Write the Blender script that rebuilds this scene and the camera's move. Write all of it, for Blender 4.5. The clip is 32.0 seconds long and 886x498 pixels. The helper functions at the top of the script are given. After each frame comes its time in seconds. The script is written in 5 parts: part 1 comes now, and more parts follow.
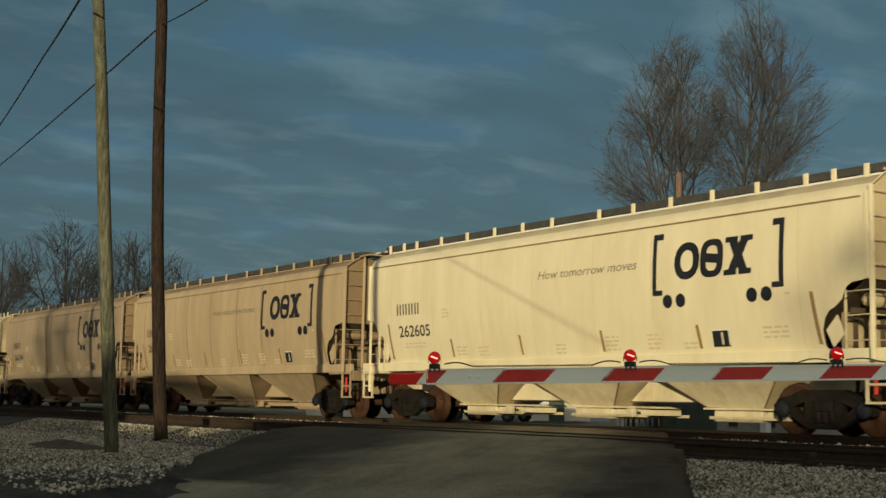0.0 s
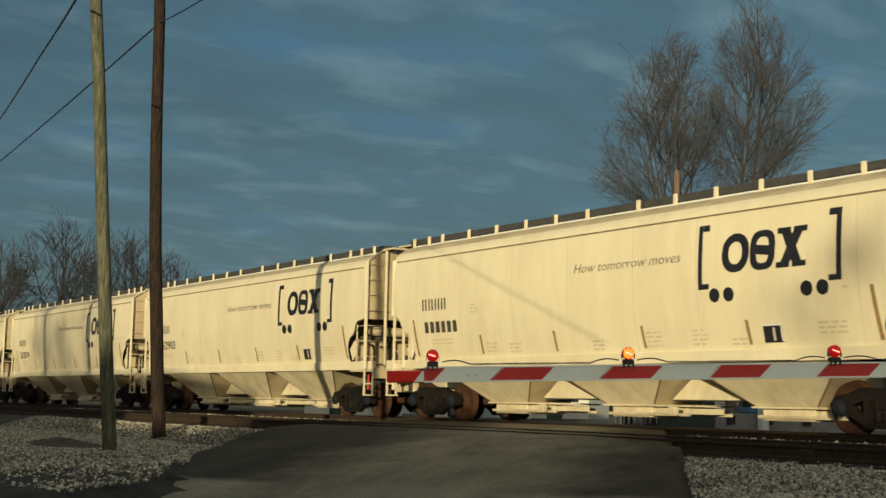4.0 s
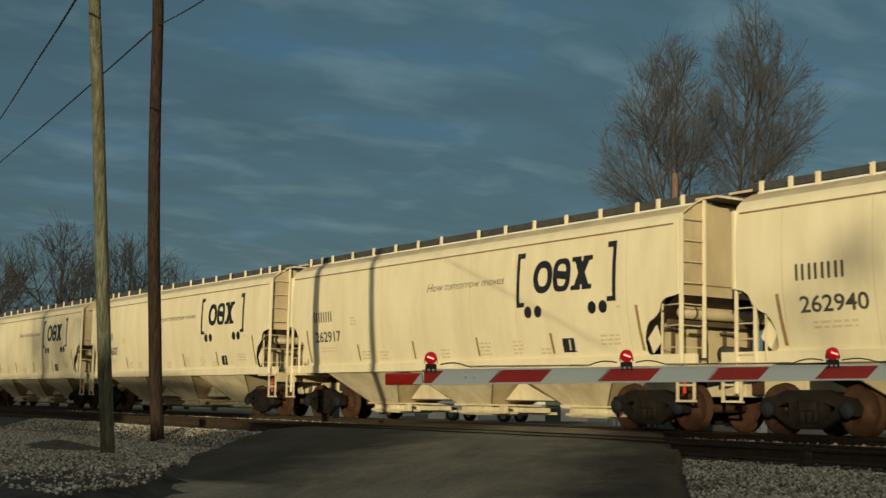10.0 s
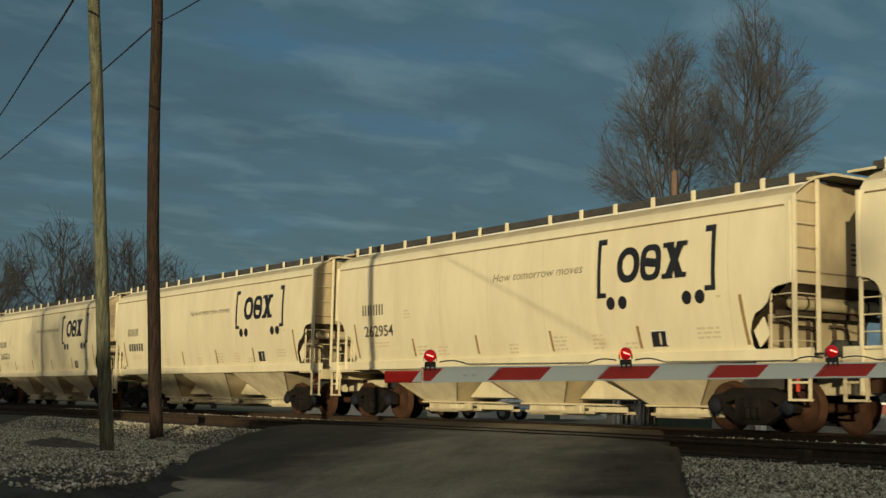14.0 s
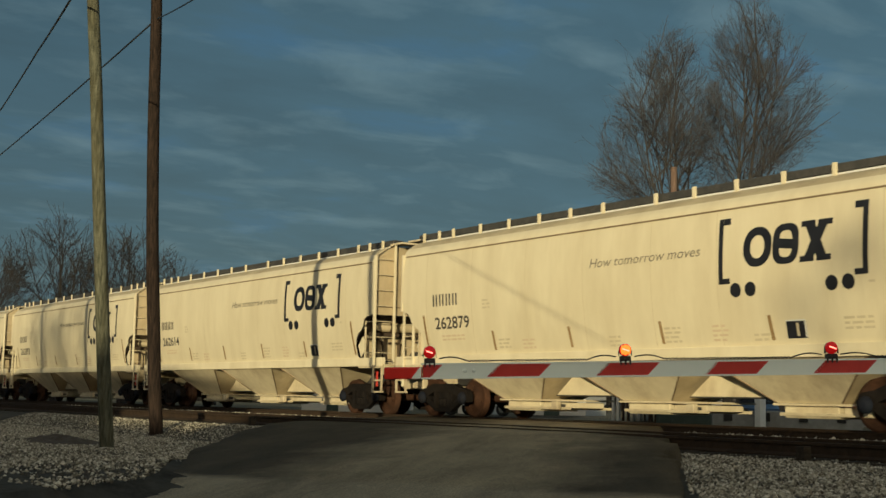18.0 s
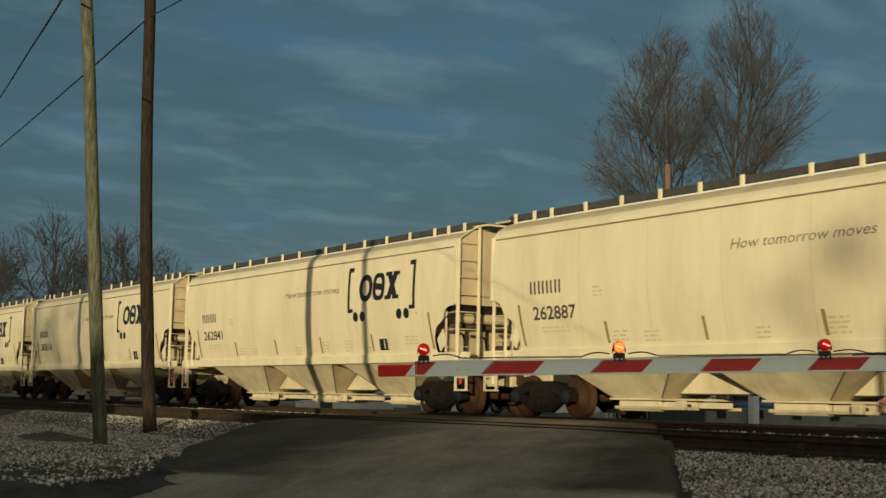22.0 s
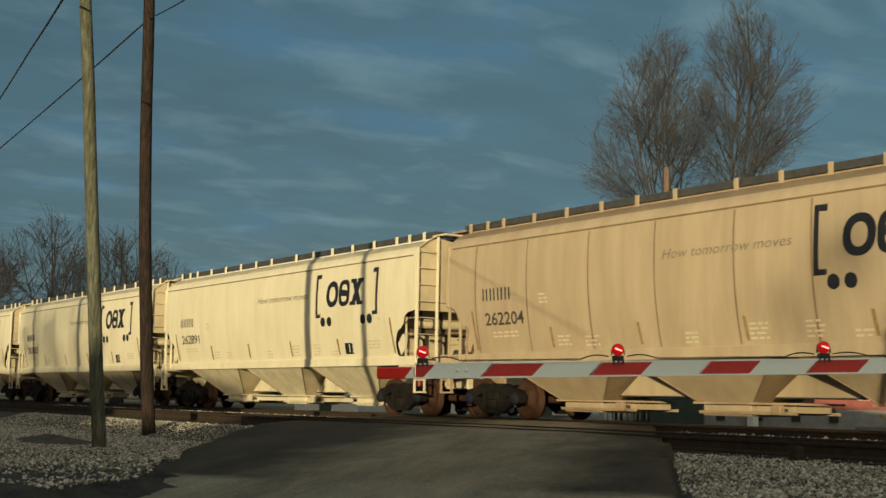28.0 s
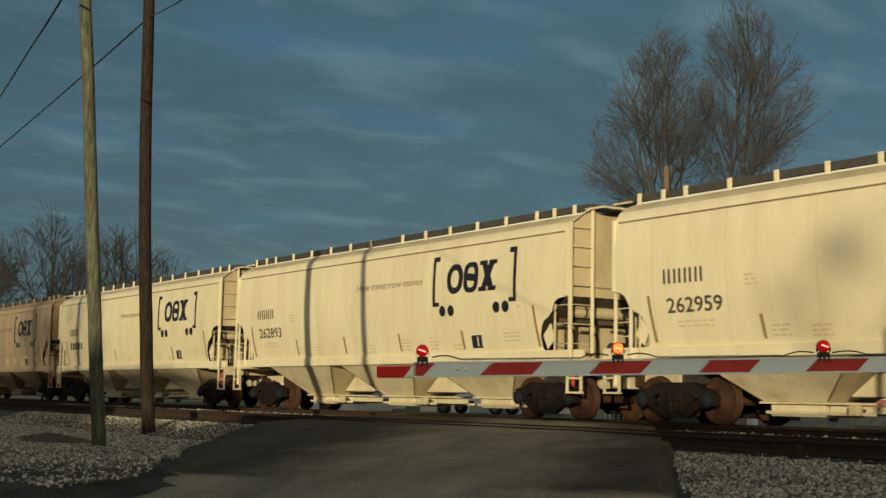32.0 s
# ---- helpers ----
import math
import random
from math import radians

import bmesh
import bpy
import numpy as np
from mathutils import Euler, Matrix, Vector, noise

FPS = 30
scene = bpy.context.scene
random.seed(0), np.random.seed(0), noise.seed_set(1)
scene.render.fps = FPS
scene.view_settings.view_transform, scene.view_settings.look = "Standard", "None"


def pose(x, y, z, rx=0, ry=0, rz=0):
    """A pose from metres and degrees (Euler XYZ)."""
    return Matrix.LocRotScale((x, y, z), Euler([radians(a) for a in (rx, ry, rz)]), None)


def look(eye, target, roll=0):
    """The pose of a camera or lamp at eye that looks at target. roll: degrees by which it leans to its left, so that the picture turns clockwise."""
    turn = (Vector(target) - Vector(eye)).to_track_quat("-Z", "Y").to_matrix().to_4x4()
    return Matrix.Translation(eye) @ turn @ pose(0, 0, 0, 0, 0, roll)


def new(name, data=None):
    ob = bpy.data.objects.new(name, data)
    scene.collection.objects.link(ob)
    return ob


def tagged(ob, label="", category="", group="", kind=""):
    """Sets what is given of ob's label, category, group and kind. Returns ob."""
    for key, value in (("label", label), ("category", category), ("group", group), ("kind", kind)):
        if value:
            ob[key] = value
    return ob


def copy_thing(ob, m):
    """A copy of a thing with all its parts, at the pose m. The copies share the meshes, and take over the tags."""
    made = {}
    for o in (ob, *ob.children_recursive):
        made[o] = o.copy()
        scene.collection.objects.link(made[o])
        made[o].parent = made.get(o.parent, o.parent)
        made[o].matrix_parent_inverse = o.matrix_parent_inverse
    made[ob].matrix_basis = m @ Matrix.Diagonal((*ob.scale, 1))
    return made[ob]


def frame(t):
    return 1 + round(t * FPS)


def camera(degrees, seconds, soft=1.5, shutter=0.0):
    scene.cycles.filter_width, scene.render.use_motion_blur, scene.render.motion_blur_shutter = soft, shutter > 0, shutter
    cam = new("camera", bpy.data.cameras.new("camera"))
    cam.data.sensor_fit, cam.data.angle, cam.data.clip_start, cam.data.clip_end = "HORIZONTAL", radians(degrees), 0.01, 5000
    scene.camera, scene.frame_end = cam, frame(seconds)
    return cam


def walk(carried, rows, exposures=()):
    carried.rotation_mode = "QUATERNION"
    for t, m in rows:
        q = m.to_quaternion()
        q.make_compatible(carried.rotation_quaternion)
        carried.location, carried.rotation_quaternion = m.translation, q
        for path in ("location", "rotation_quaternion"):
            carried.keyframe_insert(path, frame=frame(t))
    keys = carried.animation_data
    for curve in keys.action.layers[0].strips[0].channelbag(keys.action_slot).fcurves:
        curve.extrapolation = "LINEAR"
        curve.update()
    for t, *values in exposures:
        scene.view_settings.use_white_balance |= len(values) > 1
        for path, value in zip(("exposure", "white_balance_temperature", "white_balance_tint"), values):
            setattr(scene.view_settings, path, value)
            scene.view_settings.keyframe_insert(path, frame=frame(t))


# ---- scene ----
cam = camera(36.80, 32.0, soft=1.5, shutter=0.08)
walk(cam, [
    (0, pose(0, 0, 0.373, 96.750, -1.221, 57.003)),
    (0.5, pose(0, 0, 0.373, 96.752, -1.221, 57.006)),
    (1, pose(0, 0, 0.373, 96.756, -1.222, 57.013)),
    (1.5, pose(0, 0, 0.373, 96.744, -1.222, 57.008)),
    (2, pose(0, 0, 0.373, 96.694, -1.218, 56.983)),
    (2.5, pose(0, 0, 0.373, 96.637, -1.214, 56.953)),
    (3, pose(0, 0, 0.373, 96.619, -1.213, 56.937)),
    (3.5, pose(0, 0, 0.373, 96.642, -1.211, 56.926)),
    (5.5, pose(0, 0, 0.373, 96.685, -1.210, 56.914)),
    (6, pose(0, 0, 0.373, 96.717, -1.211, 56.917)),
    (6.5, pose(0, 0, 0.373, 96.743, -1.211, 56.922)),
    (7, pose(0, 0, 0.373, 96.745, -1.211, 56.916)),
    (7.5, pose(0, 0, 0.373, 96.719, -1.208, 56.893)),
    (8, pose(0, 0, 0.373, 96.694, -1.206, 56.875)),
    (8.5, pose(0, 0, 0.373, 96.700, -1.205, 56.869)),
    (9, pose(0, 0, 0.373, 96.735, -1.205, 56.866)),
    (9.5, pose(0, 0, 0.373, 96.764, -1.204, 56.862)),
    (10, pose(0, 0, 0.373, 96.765, -1.203, 56.848)),
    (10.5, pose(0, 0, 0.373, 96.753, -1.200, 56.825)),
    (11, pose(0, 0, 0.373, 96.756, -1.200, 56.826)),
    (11.5, pose(0, 0, 0.373, 96.780, -1.203, 56.854)),
    (12, pose(0, 0, 0.373, 96.799, -1.207, 56.880)),
    (12.5, pose(0, 0, 0.373, 96.782, -1.207, 56.883)),
    (13, pose(0, 0, 0.373, 96.732, -1.205, 56.871)),
    (13.5, pose(0, 0, 0.373, 96.685, -1.203, 56.850)),
    (14, pose(0, 0, 0.373, 96.668, -1.199, 56.817)),
    (14.5, pose(0, 0, 0.373, 96.664, -1.194, 56.779)),
    (16.5, pose(0, 0, 0.373, 96.547, -1.203, 56.858)),
    (17, pose(0, 0, 0.373, 96.582, -1.205, 56.871)),
    (17.5, pose(0, 0, 0.373, 96.569, -1.202, 56.848)),
    (18, pose(0, 0, 0.373, 96.520, -1.196, 56.795)),
    (18.5, pose(0, 0, 0.373, 96.472, -1.189, 56.735)),
    (19, pose(0, 0, 0.373, 96.450, -1.184, 56.690)),
    (19.5, pose(0, 0, 0.373, 96.452, -1.181, 56.667)),
    (20, pose(0, 0, 0.373, 96.449, -1.179, 56.647)),
    (20.5, pose(0, 0, 0.373, 96.420, -1.175, 56.612)),
    (21, pose(0, 0, 0.373, 96.383, -1.171, 56.575)),
    (21.5, pose(0, 0, 0.373, 96.372, -1.169, 56.553)),
    (22, pose(0, 0, 0.373, 96.407, -1.167, 56.536)),
    (22.5, pose(0, 0, 0.373, 96.475, -1.165, 56.520)),
    (23, pose(0, 0, 0.373, 96.523, -1.163, 56.509)),
    (23.5, pose(0, 0, 0.373, 96.539, -1.162, 56.500)),
    (24, pose(0, 0, 0.373, 96.552, -1.162, 56.502)),
    (24.5, pose(0, 0, 0.373, 96.578, -1.164, 56.514)),
    (25, pose(0, 0, 0.373, 96.599, -1.165, 56.524)),
    (25.5, pose(0, 0, 0.373, 96.602, -1.165, 56.527)),
    (27.5, pose(0, 0, 0.373, 96.523, -1.162, 56.497)),
    (28, pose(0, 0, 0.373, 96.516, -1.162, 56.494)),
    (28.5, pose(0, 0, 0.373, 96.493, -1.161, 56.485)),
    (29, pose(0, 0, 0.373, 96.469, -1.160, 56.476)),
    (29.5, pose(0, 0, 0.373, 96.465, -1.160, 56.476)),
    (30, pose(0, 0, 0.373, 96.483, -1.160, 56.482)),
    (30.5, pose(0, 0, 0.373, 96.504, -1.160, 56.481)),
    (31, pose(0, 0, 0.373, 96.503, -1.159, 56.472)),
    (31.5, pose(0, 0, 0.373, 96.481, -1.159, 56.472)),
    (32, pose(0, 0, 0.373, 96.463, -1.161, 56.486)),
], [(0, 0.02), (1, 0.37), (2, 0.62), (3, 0.47), (3.6, 0.32), (4.4, 0.1), (5, 0), (26.6, 0), (27.2, 0.04), (27.5, 0.12), (28, 0.27), (28.6, 0.1), (29, 0), (32, 0)])

# ---- light ----
SUN_EL = 6.5
SUN_FROM = Vector((0.702, -0.712, 0.0)).normalized()
SUN_VEC = (SUN_FROM * math.cos(radians(SUN_EL)) + Vector((0, 0, math.sin(radians(SUN_EL))))).normalized()
sun_data = bpy.data.lights.new("sun", "SUN")
sun_data.energy, sun_data.angle, sun_data.color = 3.92, radians(0.55), (1.0, 0.86, 0.52)
sun = new("sun", sun_data)
sun.matrix_world = look(SUN_VEC * 200, (0, 0, 0))


def node(nt, kind, **inputs):
    n = nt.nodes.new(kind)
    for key, value in inputs.items():
        n.inputs[key.replace("_", " ")].default_value = value
    return n


def ramp(nt, source, stops):
    n = nt.nodes.new("ShaderNodeValToRGB")
    while len(n.color_ramp.elements) < len(stops):
        n.color_ramp.elements.new(0.5)
    for e, (pos, col) in zip(n.color_ramp.elements, stops):
        e.position = pos
        e.color = (*col, 1) if len(col) == 3 else col
    nt.links.new(source, n.inputs[0])
    return n


def mix(nt, fac, a, b, blend="MIX"):
    n = nt.nodes.new("ShaderNodeMix")
    n.data_type, n.blend_type = "RGBA", blend
    for socket, value in ((n.inputs[0], fac), (n.inputs[6], a), (n.inputs[7], b)):
        if hasattr(value, "links"):
            nt.links.new(value, socket)
        elif isinstance(value, (int, float)):
            socket.default_value = value
        else:
            socket.default_value = (*value, 1)
    return n.outputs[2]


def make_world():
    world = bpy.data.worlds.new("sky")
    world.use_nodes = True
    scene.world = world
    nt = world.node_tree
    bg = nt.nodes["Background"]
    sky = nt.nodes.new("ShaderNodeTexSky")
    sky.sky_type, sky.sun_disc = "NISHITA", False
    sky.sun_elevation = radians(SUN_EL)
    sky.sun_rotation = math.atan2(SUN_VEC.x, SUN_VEC.y)
    co = nt.nodes.new("ShaderNodeTexCoord")
    # cloud deck: the direction is projected on a flat layer overhead
    sep = nt.nodes.new("ShaderNodeSeparateXYZ")
    nt.links.new(co.outputs["Generated"], sep.inputs[0])
    up = nt.nodes.new("ShaderNodeMath")
    up.operation = "MAXIMUM"
    up.inputs[1].default_value = 0.0
    nt.links.new(sep.outputs[2], up.inputs[0])
    lift = nt.nodes.new("ShaderNodeMath")
    lift.operation = "ADD"
    lift.inputs[1].default_value = 0.10
    nt.links.new(up.outputs[0], lift.inputs[0])
    flat = nt.nodes.new("ShaderNodeCombineXYZ")
    for i in (0, 1):
        div = nt.nodes.new("ShaderNodeMath")
        div.operation = "DIVIDE"
        nt.links.new(sep.outputs[i], div.inputs[0])
        nt.links.new(lift.outputs[0], div.inputs[1])
        nt.links.new(div.outputs[0], flat.inputs[i])
    turn = nt.nodes.new("ShaderNodeMapping")
    turn.inputs["Rotation"].default_value = (0, 0, radians(33))
    turn.inputs["Scale"].default_value = (1.25, 0.8, 1)
    nt.links.new(flat.outputs[0], turn.inputs[0])
    big = node(nt, "ShaderNodeTexNoise", Scale=1.6, Detail=6.0, Roughness=0.58, Distortion=0.25)
    fine = node(nt, "ShaderNodeTexNoise", Scale=3.6, Detail=6.0, Roughness=0.55, Distortion=0.3)
    for n in (big, fine):
        nt.links.new(turn.outputs[0], n.inputs["Vector"])
    base = ramp(nt, big.outputs[0], [(0.30, CLOUD_DARK), (0.55, CLOUD_MID), (0.75, CLOUD_BLUE)])
    light = ramp(nt, fine.outputs[0], [(0.50, (0, 0, 0)), (0.76, (0.62, 0.62, 0.62))])
    cloud = mix(nt, light.outputs[0], base.outputs[0], CLOUD_LIGHT)
    # towards the low sun the deck is thin, bright and warm
    ahead = nt.nodes.new("ShaderNodeVectorMath")
    ahead.operation = "DOT_PRODUCT"
    ahead.inputs[1].default_value = SUN_VEC
    nt.links.new(co.outputs["Generated"], ahead.inputs[0])
    thin = ramp(nt, ahead.outputs["Value"], [(0.0, (0, 0, 0)), (0.45, (0.15, 0.15, 0.15)), (0.75, (0.30, 0.30, 0.30)), (1.0, (1, 1, 1))])
    cloud = mix(nt, thin.outputs[0], cloud, CLOUD_SUNWARD)
    # the deck thins slowly towards the north
    north = nt.nodes.new("ShaderNodeVectorMath")
    north.operation = "DOT_PRODUCT"
    north.inputs[1].default_value = (0.2, 0.98, 0.0)
    nt.links.new(co.outputs["Generated"], north.inputs[0])
    paler = ramp(nt, north.outputs["Value"], [(0.0, (0.95, 0.95, 0.95)), (0.8, (1.22, 1.20, 1.17))])
    cloud = mix(nt, 1.0, cloud, paler.outputs[0], "MULTIPLY")
    total = mix(nt, 0.88, sky.outputs[0], cloud)
    nt.links.new(total, bg.inputs[0])
    bg.inputs[1].default_value = 0.1


CLOUD_SUNWARD = (12.8, 10.9, 7.6)
CLOUD_DARK, CLOUD_MID, CLOUD_BLUE, CLOUD_LIGHT = (0.36, 0.82, 1.10), (0.45, 1.06, 1.46), (0.40, 1.26, 2.25), (1.25, 2.10, 2.45)
make_world()


# ---- materials ----
def material(name, colors, rough=0.6, metal=0.0, scale=4.0, stretch=(1, 1, 1), bump=0.15, bump_scale=40.0, grime=None, grime_amount=0.5, vary=0.0, grime_scale=1.2, spec=0.5):
    """Two noise scales between two colours, a grime layer, fine bump; stretch squeezes the noise into streaks."""
    m = bpy.data.materials.new(name)
    m.use_nodes = True
    nt = m.node_tree
    b = nt.nodes["Principled BSDF"]
    co = nt.nodes.new("ShaderNodeTexCoord")
    mp = nt.nodes.new("ShaderNodeMapping")
    mp.inputs["Scale"].default_value = stretch
    nt.links.new(co.outputs["Object"], mp.inputs[0])
    n1 = node(nt, "ShaderNodeTexNoise", Scale=scale, Detail=6.0, Roughness=0.6)
    nt.links.new(mp.outputs[0], n1.inputs["Vector"])
    col = ramp(nt, n1.outputs[0], [(0.35, colors[0]), (0.65, colors[1])]).outputs[0]
    if grime:
        info = nt.nodes.new("ShaderNodeObjectInfo")
        n2 = node(nt, "ShaderNodeTexNoise", Scale=grime_scale, Detail=7.0, Roughness=0.65)
        n2.noise_dimensions = "4D"
        span = nt.nodes.new("ShaderNodeMath")
        span.operation = "MULTIPLY"
        span.inputs[1].default_value = 40.0
        nt.links.new(info.outputs["Random"], span.inputs[0])
        nt.links.new(span.outputs[0], n2.inputs["W"])
        nt.links.new(mp.outputs[0], n2.inputs["Vector"])
        f = ramp(nt, n2.outputs[0], [(0.45, (0, 0, 0)), (0.75, (grime_amount,) * 3)])
        col = mix(nt, f.outputs[0], col, grime)
    if vary:
        info = nt.nodes.new("ShaderNodeObjectInfo")
        v = ramp(nt, info.outputs["Random"], [(0.0, (1 - vary,) * 3), (1.0, (1.0,) * 3)])
        col = mix(nt, 1.0, col, v.outputs[0], "MULTIPLY")
    nt.links.new(col, b.inputs["Base Color"])
    b.inputs["Roughness"].default_value, b.inputs["Metallic"].default_value = rough, metal
    b.inputs["Specular IOR Level"].default_value = spec
    if bump:
        n3 = node(nt, "ShaderNodeTexNoise", Scale=bump_scale, Detail=4.0)
        nt.links.new(co.outputs["Object"], n3.inputs["Vector"])
        bp = node(nt, "ShaderNodeBump", Strength=bump, Distance=0.02)
        nt.links.new(n3.outputs[0], bp.inputs["Height"])
        nt.links.new(bp.outputs[0], b.inputs["Normal"])
    return m


def glow(name, color, strength):
    m = bpy.data.materials.new(name)
    m.use_nodes = True
    b = m.node_tree.nodes["Principled BSDF"]
    b.inputs["Base Color"].default_value = (*color, 1)
    b.inputs["Emission Color"].default_value = (*color, 1)
    b.inputs["Emission Strength"].default_value = strength
    b.inputs["Roughness"].default_value = 0.25
    return m


CREAM = material("cream_car_paint", ((0.70, 0.62, 0.44), (0.76, 0.68, 0.49)), 0.5, scale=2.0, stretch=(1, 1, 0.25), bump=0.06, bump_scale=6, grime=(0.50, 0.40, 0.25), grime_amount=0.35, vary=0.06)
TAN = material("dirty_tan_car_paint", ((0.40, 0.305, 0.195), (0.46, 0.355, 0.232)), 0.65, scale=1.6, stretch=(1.5, 1.5, 0.2), bump=0.08, bump_scale=6, grime=(0.26, 0.185, 0.115), grime_amount=0.45, vary=0.08)
DARK_TAN = material("sooty_brown_car_paint", ((0.31, 0.240, 0.165), (0.36, 0.280, 0.195)), 0.7, scale=1.6, stretch=(1.5, 1.5, 0.2), bump=0.08, bump_scale=6, grime=(0.20, 0.148, 0.10), grime_amount=0.45, vary=0.08)
CREAM_HOPPER = material("road_grimed_cream_paint", ((0.64, 0.555, 0.385), (0.73, 0.645, 0.455)), 0.55, scale=2.4, stretch=(1, 1, 0.6), bump=0.08, bump_scale=8, grime=(0.36, 0.27, 0.16), grime_amount=0.75, grime_scale=1.7)
# darker paints: grime, plus shade of recesses, roof and hopper ends as colour
CREAM_DIRT_SHADE = material("grime_stained_cream_paint", ((0.46, 0.38, 0.24), (0.56, 0.47, 0.31)), 0.6, scale=2.0, stretch=(1, 1, 0.4), bump=0.08, bump_scale=6, grime=(0.26, 0.19, 0.11), grime_amount=0.6)
TAN_DIRT_SHADE = material("grime_stained_tan_paint", ((0.22, 0.155, 0.09), (0.29, 0.205, 0.12)), 0.7, scale=2.0, stretch=(1, 1, 0.4), bump=0.08, bump_scale=6, grime=(0.12, 0.08, 0.05), grime_amount=0.6)
END_PAINT = material("dust_filmed_end_paint", ((0.44, 0.355, 0.22), (0.54, 0.44, 0.285)), 0.65, scale=1.2, stretch=(1, 1, 0.5), bump=0.08, grime=(0.24, 0.18, 0.11), grime_amount=0.75, grime_scale=0.9)
DARK_BROWN = material("soot_blackened_paint", ((0.050, 0.036, 0.026), (0.095, 0.070, 0.048)), 0.85, spec=0.2, scale=3, bump=0.2, grime=(0.20, 0.15, 0.09), grime_amount=0.4)
CREAM_STEEL = material("cream_painted_ironwork", ((0.55, 0.47, 0.32), (0.66, 0.57, 0.40)), 0.55, scale=5, bump=0.1, grime=(0.25, 0.17, 0.10), grime_amount=0.6)
TAN_STEEL = material("tan_painted_ironwork", ((0.30, 0.21, 0.13), (0.40, 0.29, 0.18)), 0.65, scale=5, bump=0.1, grime=(0.16, 0.10, 0.06), grime_amount=0.6)
SEAM = material("dark_weld_seam_stain", ((0.17, 0.12, 0.07), (0.24, 0.17, 0.10)), 0.7, scale=3, stretch=(1, 1, 0.5), bump=0.1)
PALE_SEAM = material("pale_weld_seam", ((0.58, 0.50, 0.34), (0.66, 0.57, 0.40)), 0.6, scale=3, bump=0.1)
LOGO = material("navy_black_lettering", ((0.010, 0.011, 0.016), (0.017, 0.018, 0.024)), 0.5, bump=0.0)
STENCIL = material("grey_stencil_lettering", ((0.05, 0.045, 0.04), (0.08, 0.07, 0.06)), 0.6, bump=0.0)
FAINT = material("faded_stencil_lettering", ((0.52, 0.45, 0.31), (0.58, 0.50, 0.35)), 0.6, bump=0.0)
PINK = material("faded_red_stencil", ((0.58, 0.46, 0.32), (0.63, 0.50, 0.35)), 0.6, bump=0.0)
BROWN_BAR = material("rust_stained_steel", ((0.23, 0.14, 0.055), (0.33, 0.22, 0.10)), 0.8, scale=12)
YELLOW_STRIP = material("yellow_reflective_strip", ((0.62, 0.36, 0.04), (0.70, 0.42, 0.06)), 0.5, scale=6)
GRATING = material("dark_roofwalk_steel", ((0.035, 0.035, 0.036), (0.06, 0.058, 0.055)), 0.7, scale=8)
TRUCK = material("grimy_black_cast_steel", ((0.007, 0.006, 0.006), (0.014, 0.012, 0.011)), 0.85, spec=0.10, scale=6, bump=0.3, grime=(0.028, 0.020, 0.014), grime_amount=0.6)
WHEEL = material("rusty_wheel_steel", ((0.042, 0.020, 0.012), (0.070, 0.033, 0.019)), 0.85, spec=0.15, scale=6, bump=0.2, grime=(0.03, 0.02, 0.016), grime_amount=0.7)
BLUE_CAP = material("blue_bearing_cap", ((0.010, 0.012, 0.020), (0.014, 0.018, 0.028)), 0.85, spec=0.1, grime=(0.02, 0.016, 0.012), grime_amount=0.9)
DARK_STEEL = material("sooty_black_steel", ((0.02, 0.02, 0.02), (0.04, 0.037, 0.033)), 0.8)
RED_PAINT = material("red_handle_paint", ((0.45, 0.03, 0.02), (0.55, 0.05, 0.03)), 0.5)
RAIL = material("rusty_rail_steel", ((0.028, 0.019, 0.013), (0.050, 0.032, 0.020)), 0.85, spec=0.2, scale=10, bump=0.2)
TIE = material("creosoted_timber", ((0.024, 0.019, 0.015), (0.052, 0.041, 0.030)), 0.9, spec=0.2, scale=6, stretch=(6, 0.6, 6), bump=0.5, vary=0.3)
GROUND = material("dirt_and_fine_gravel", ((0.032, 0.027, 0.021), (0.075, 0.066, 0.052)), 0.95, spec=0.2, scale=1.6, bump=0.8, bump_scale=14, grime=(0.12, 0.11, 0.09), grime_amount=0.5, grime_scale=9)
FIELD = material("dry_winter_grass", ((0.07, 0.06, 0.03), (0.13, 0.11, 0.06)), 0.95, scale=0.6, bump=0.6)

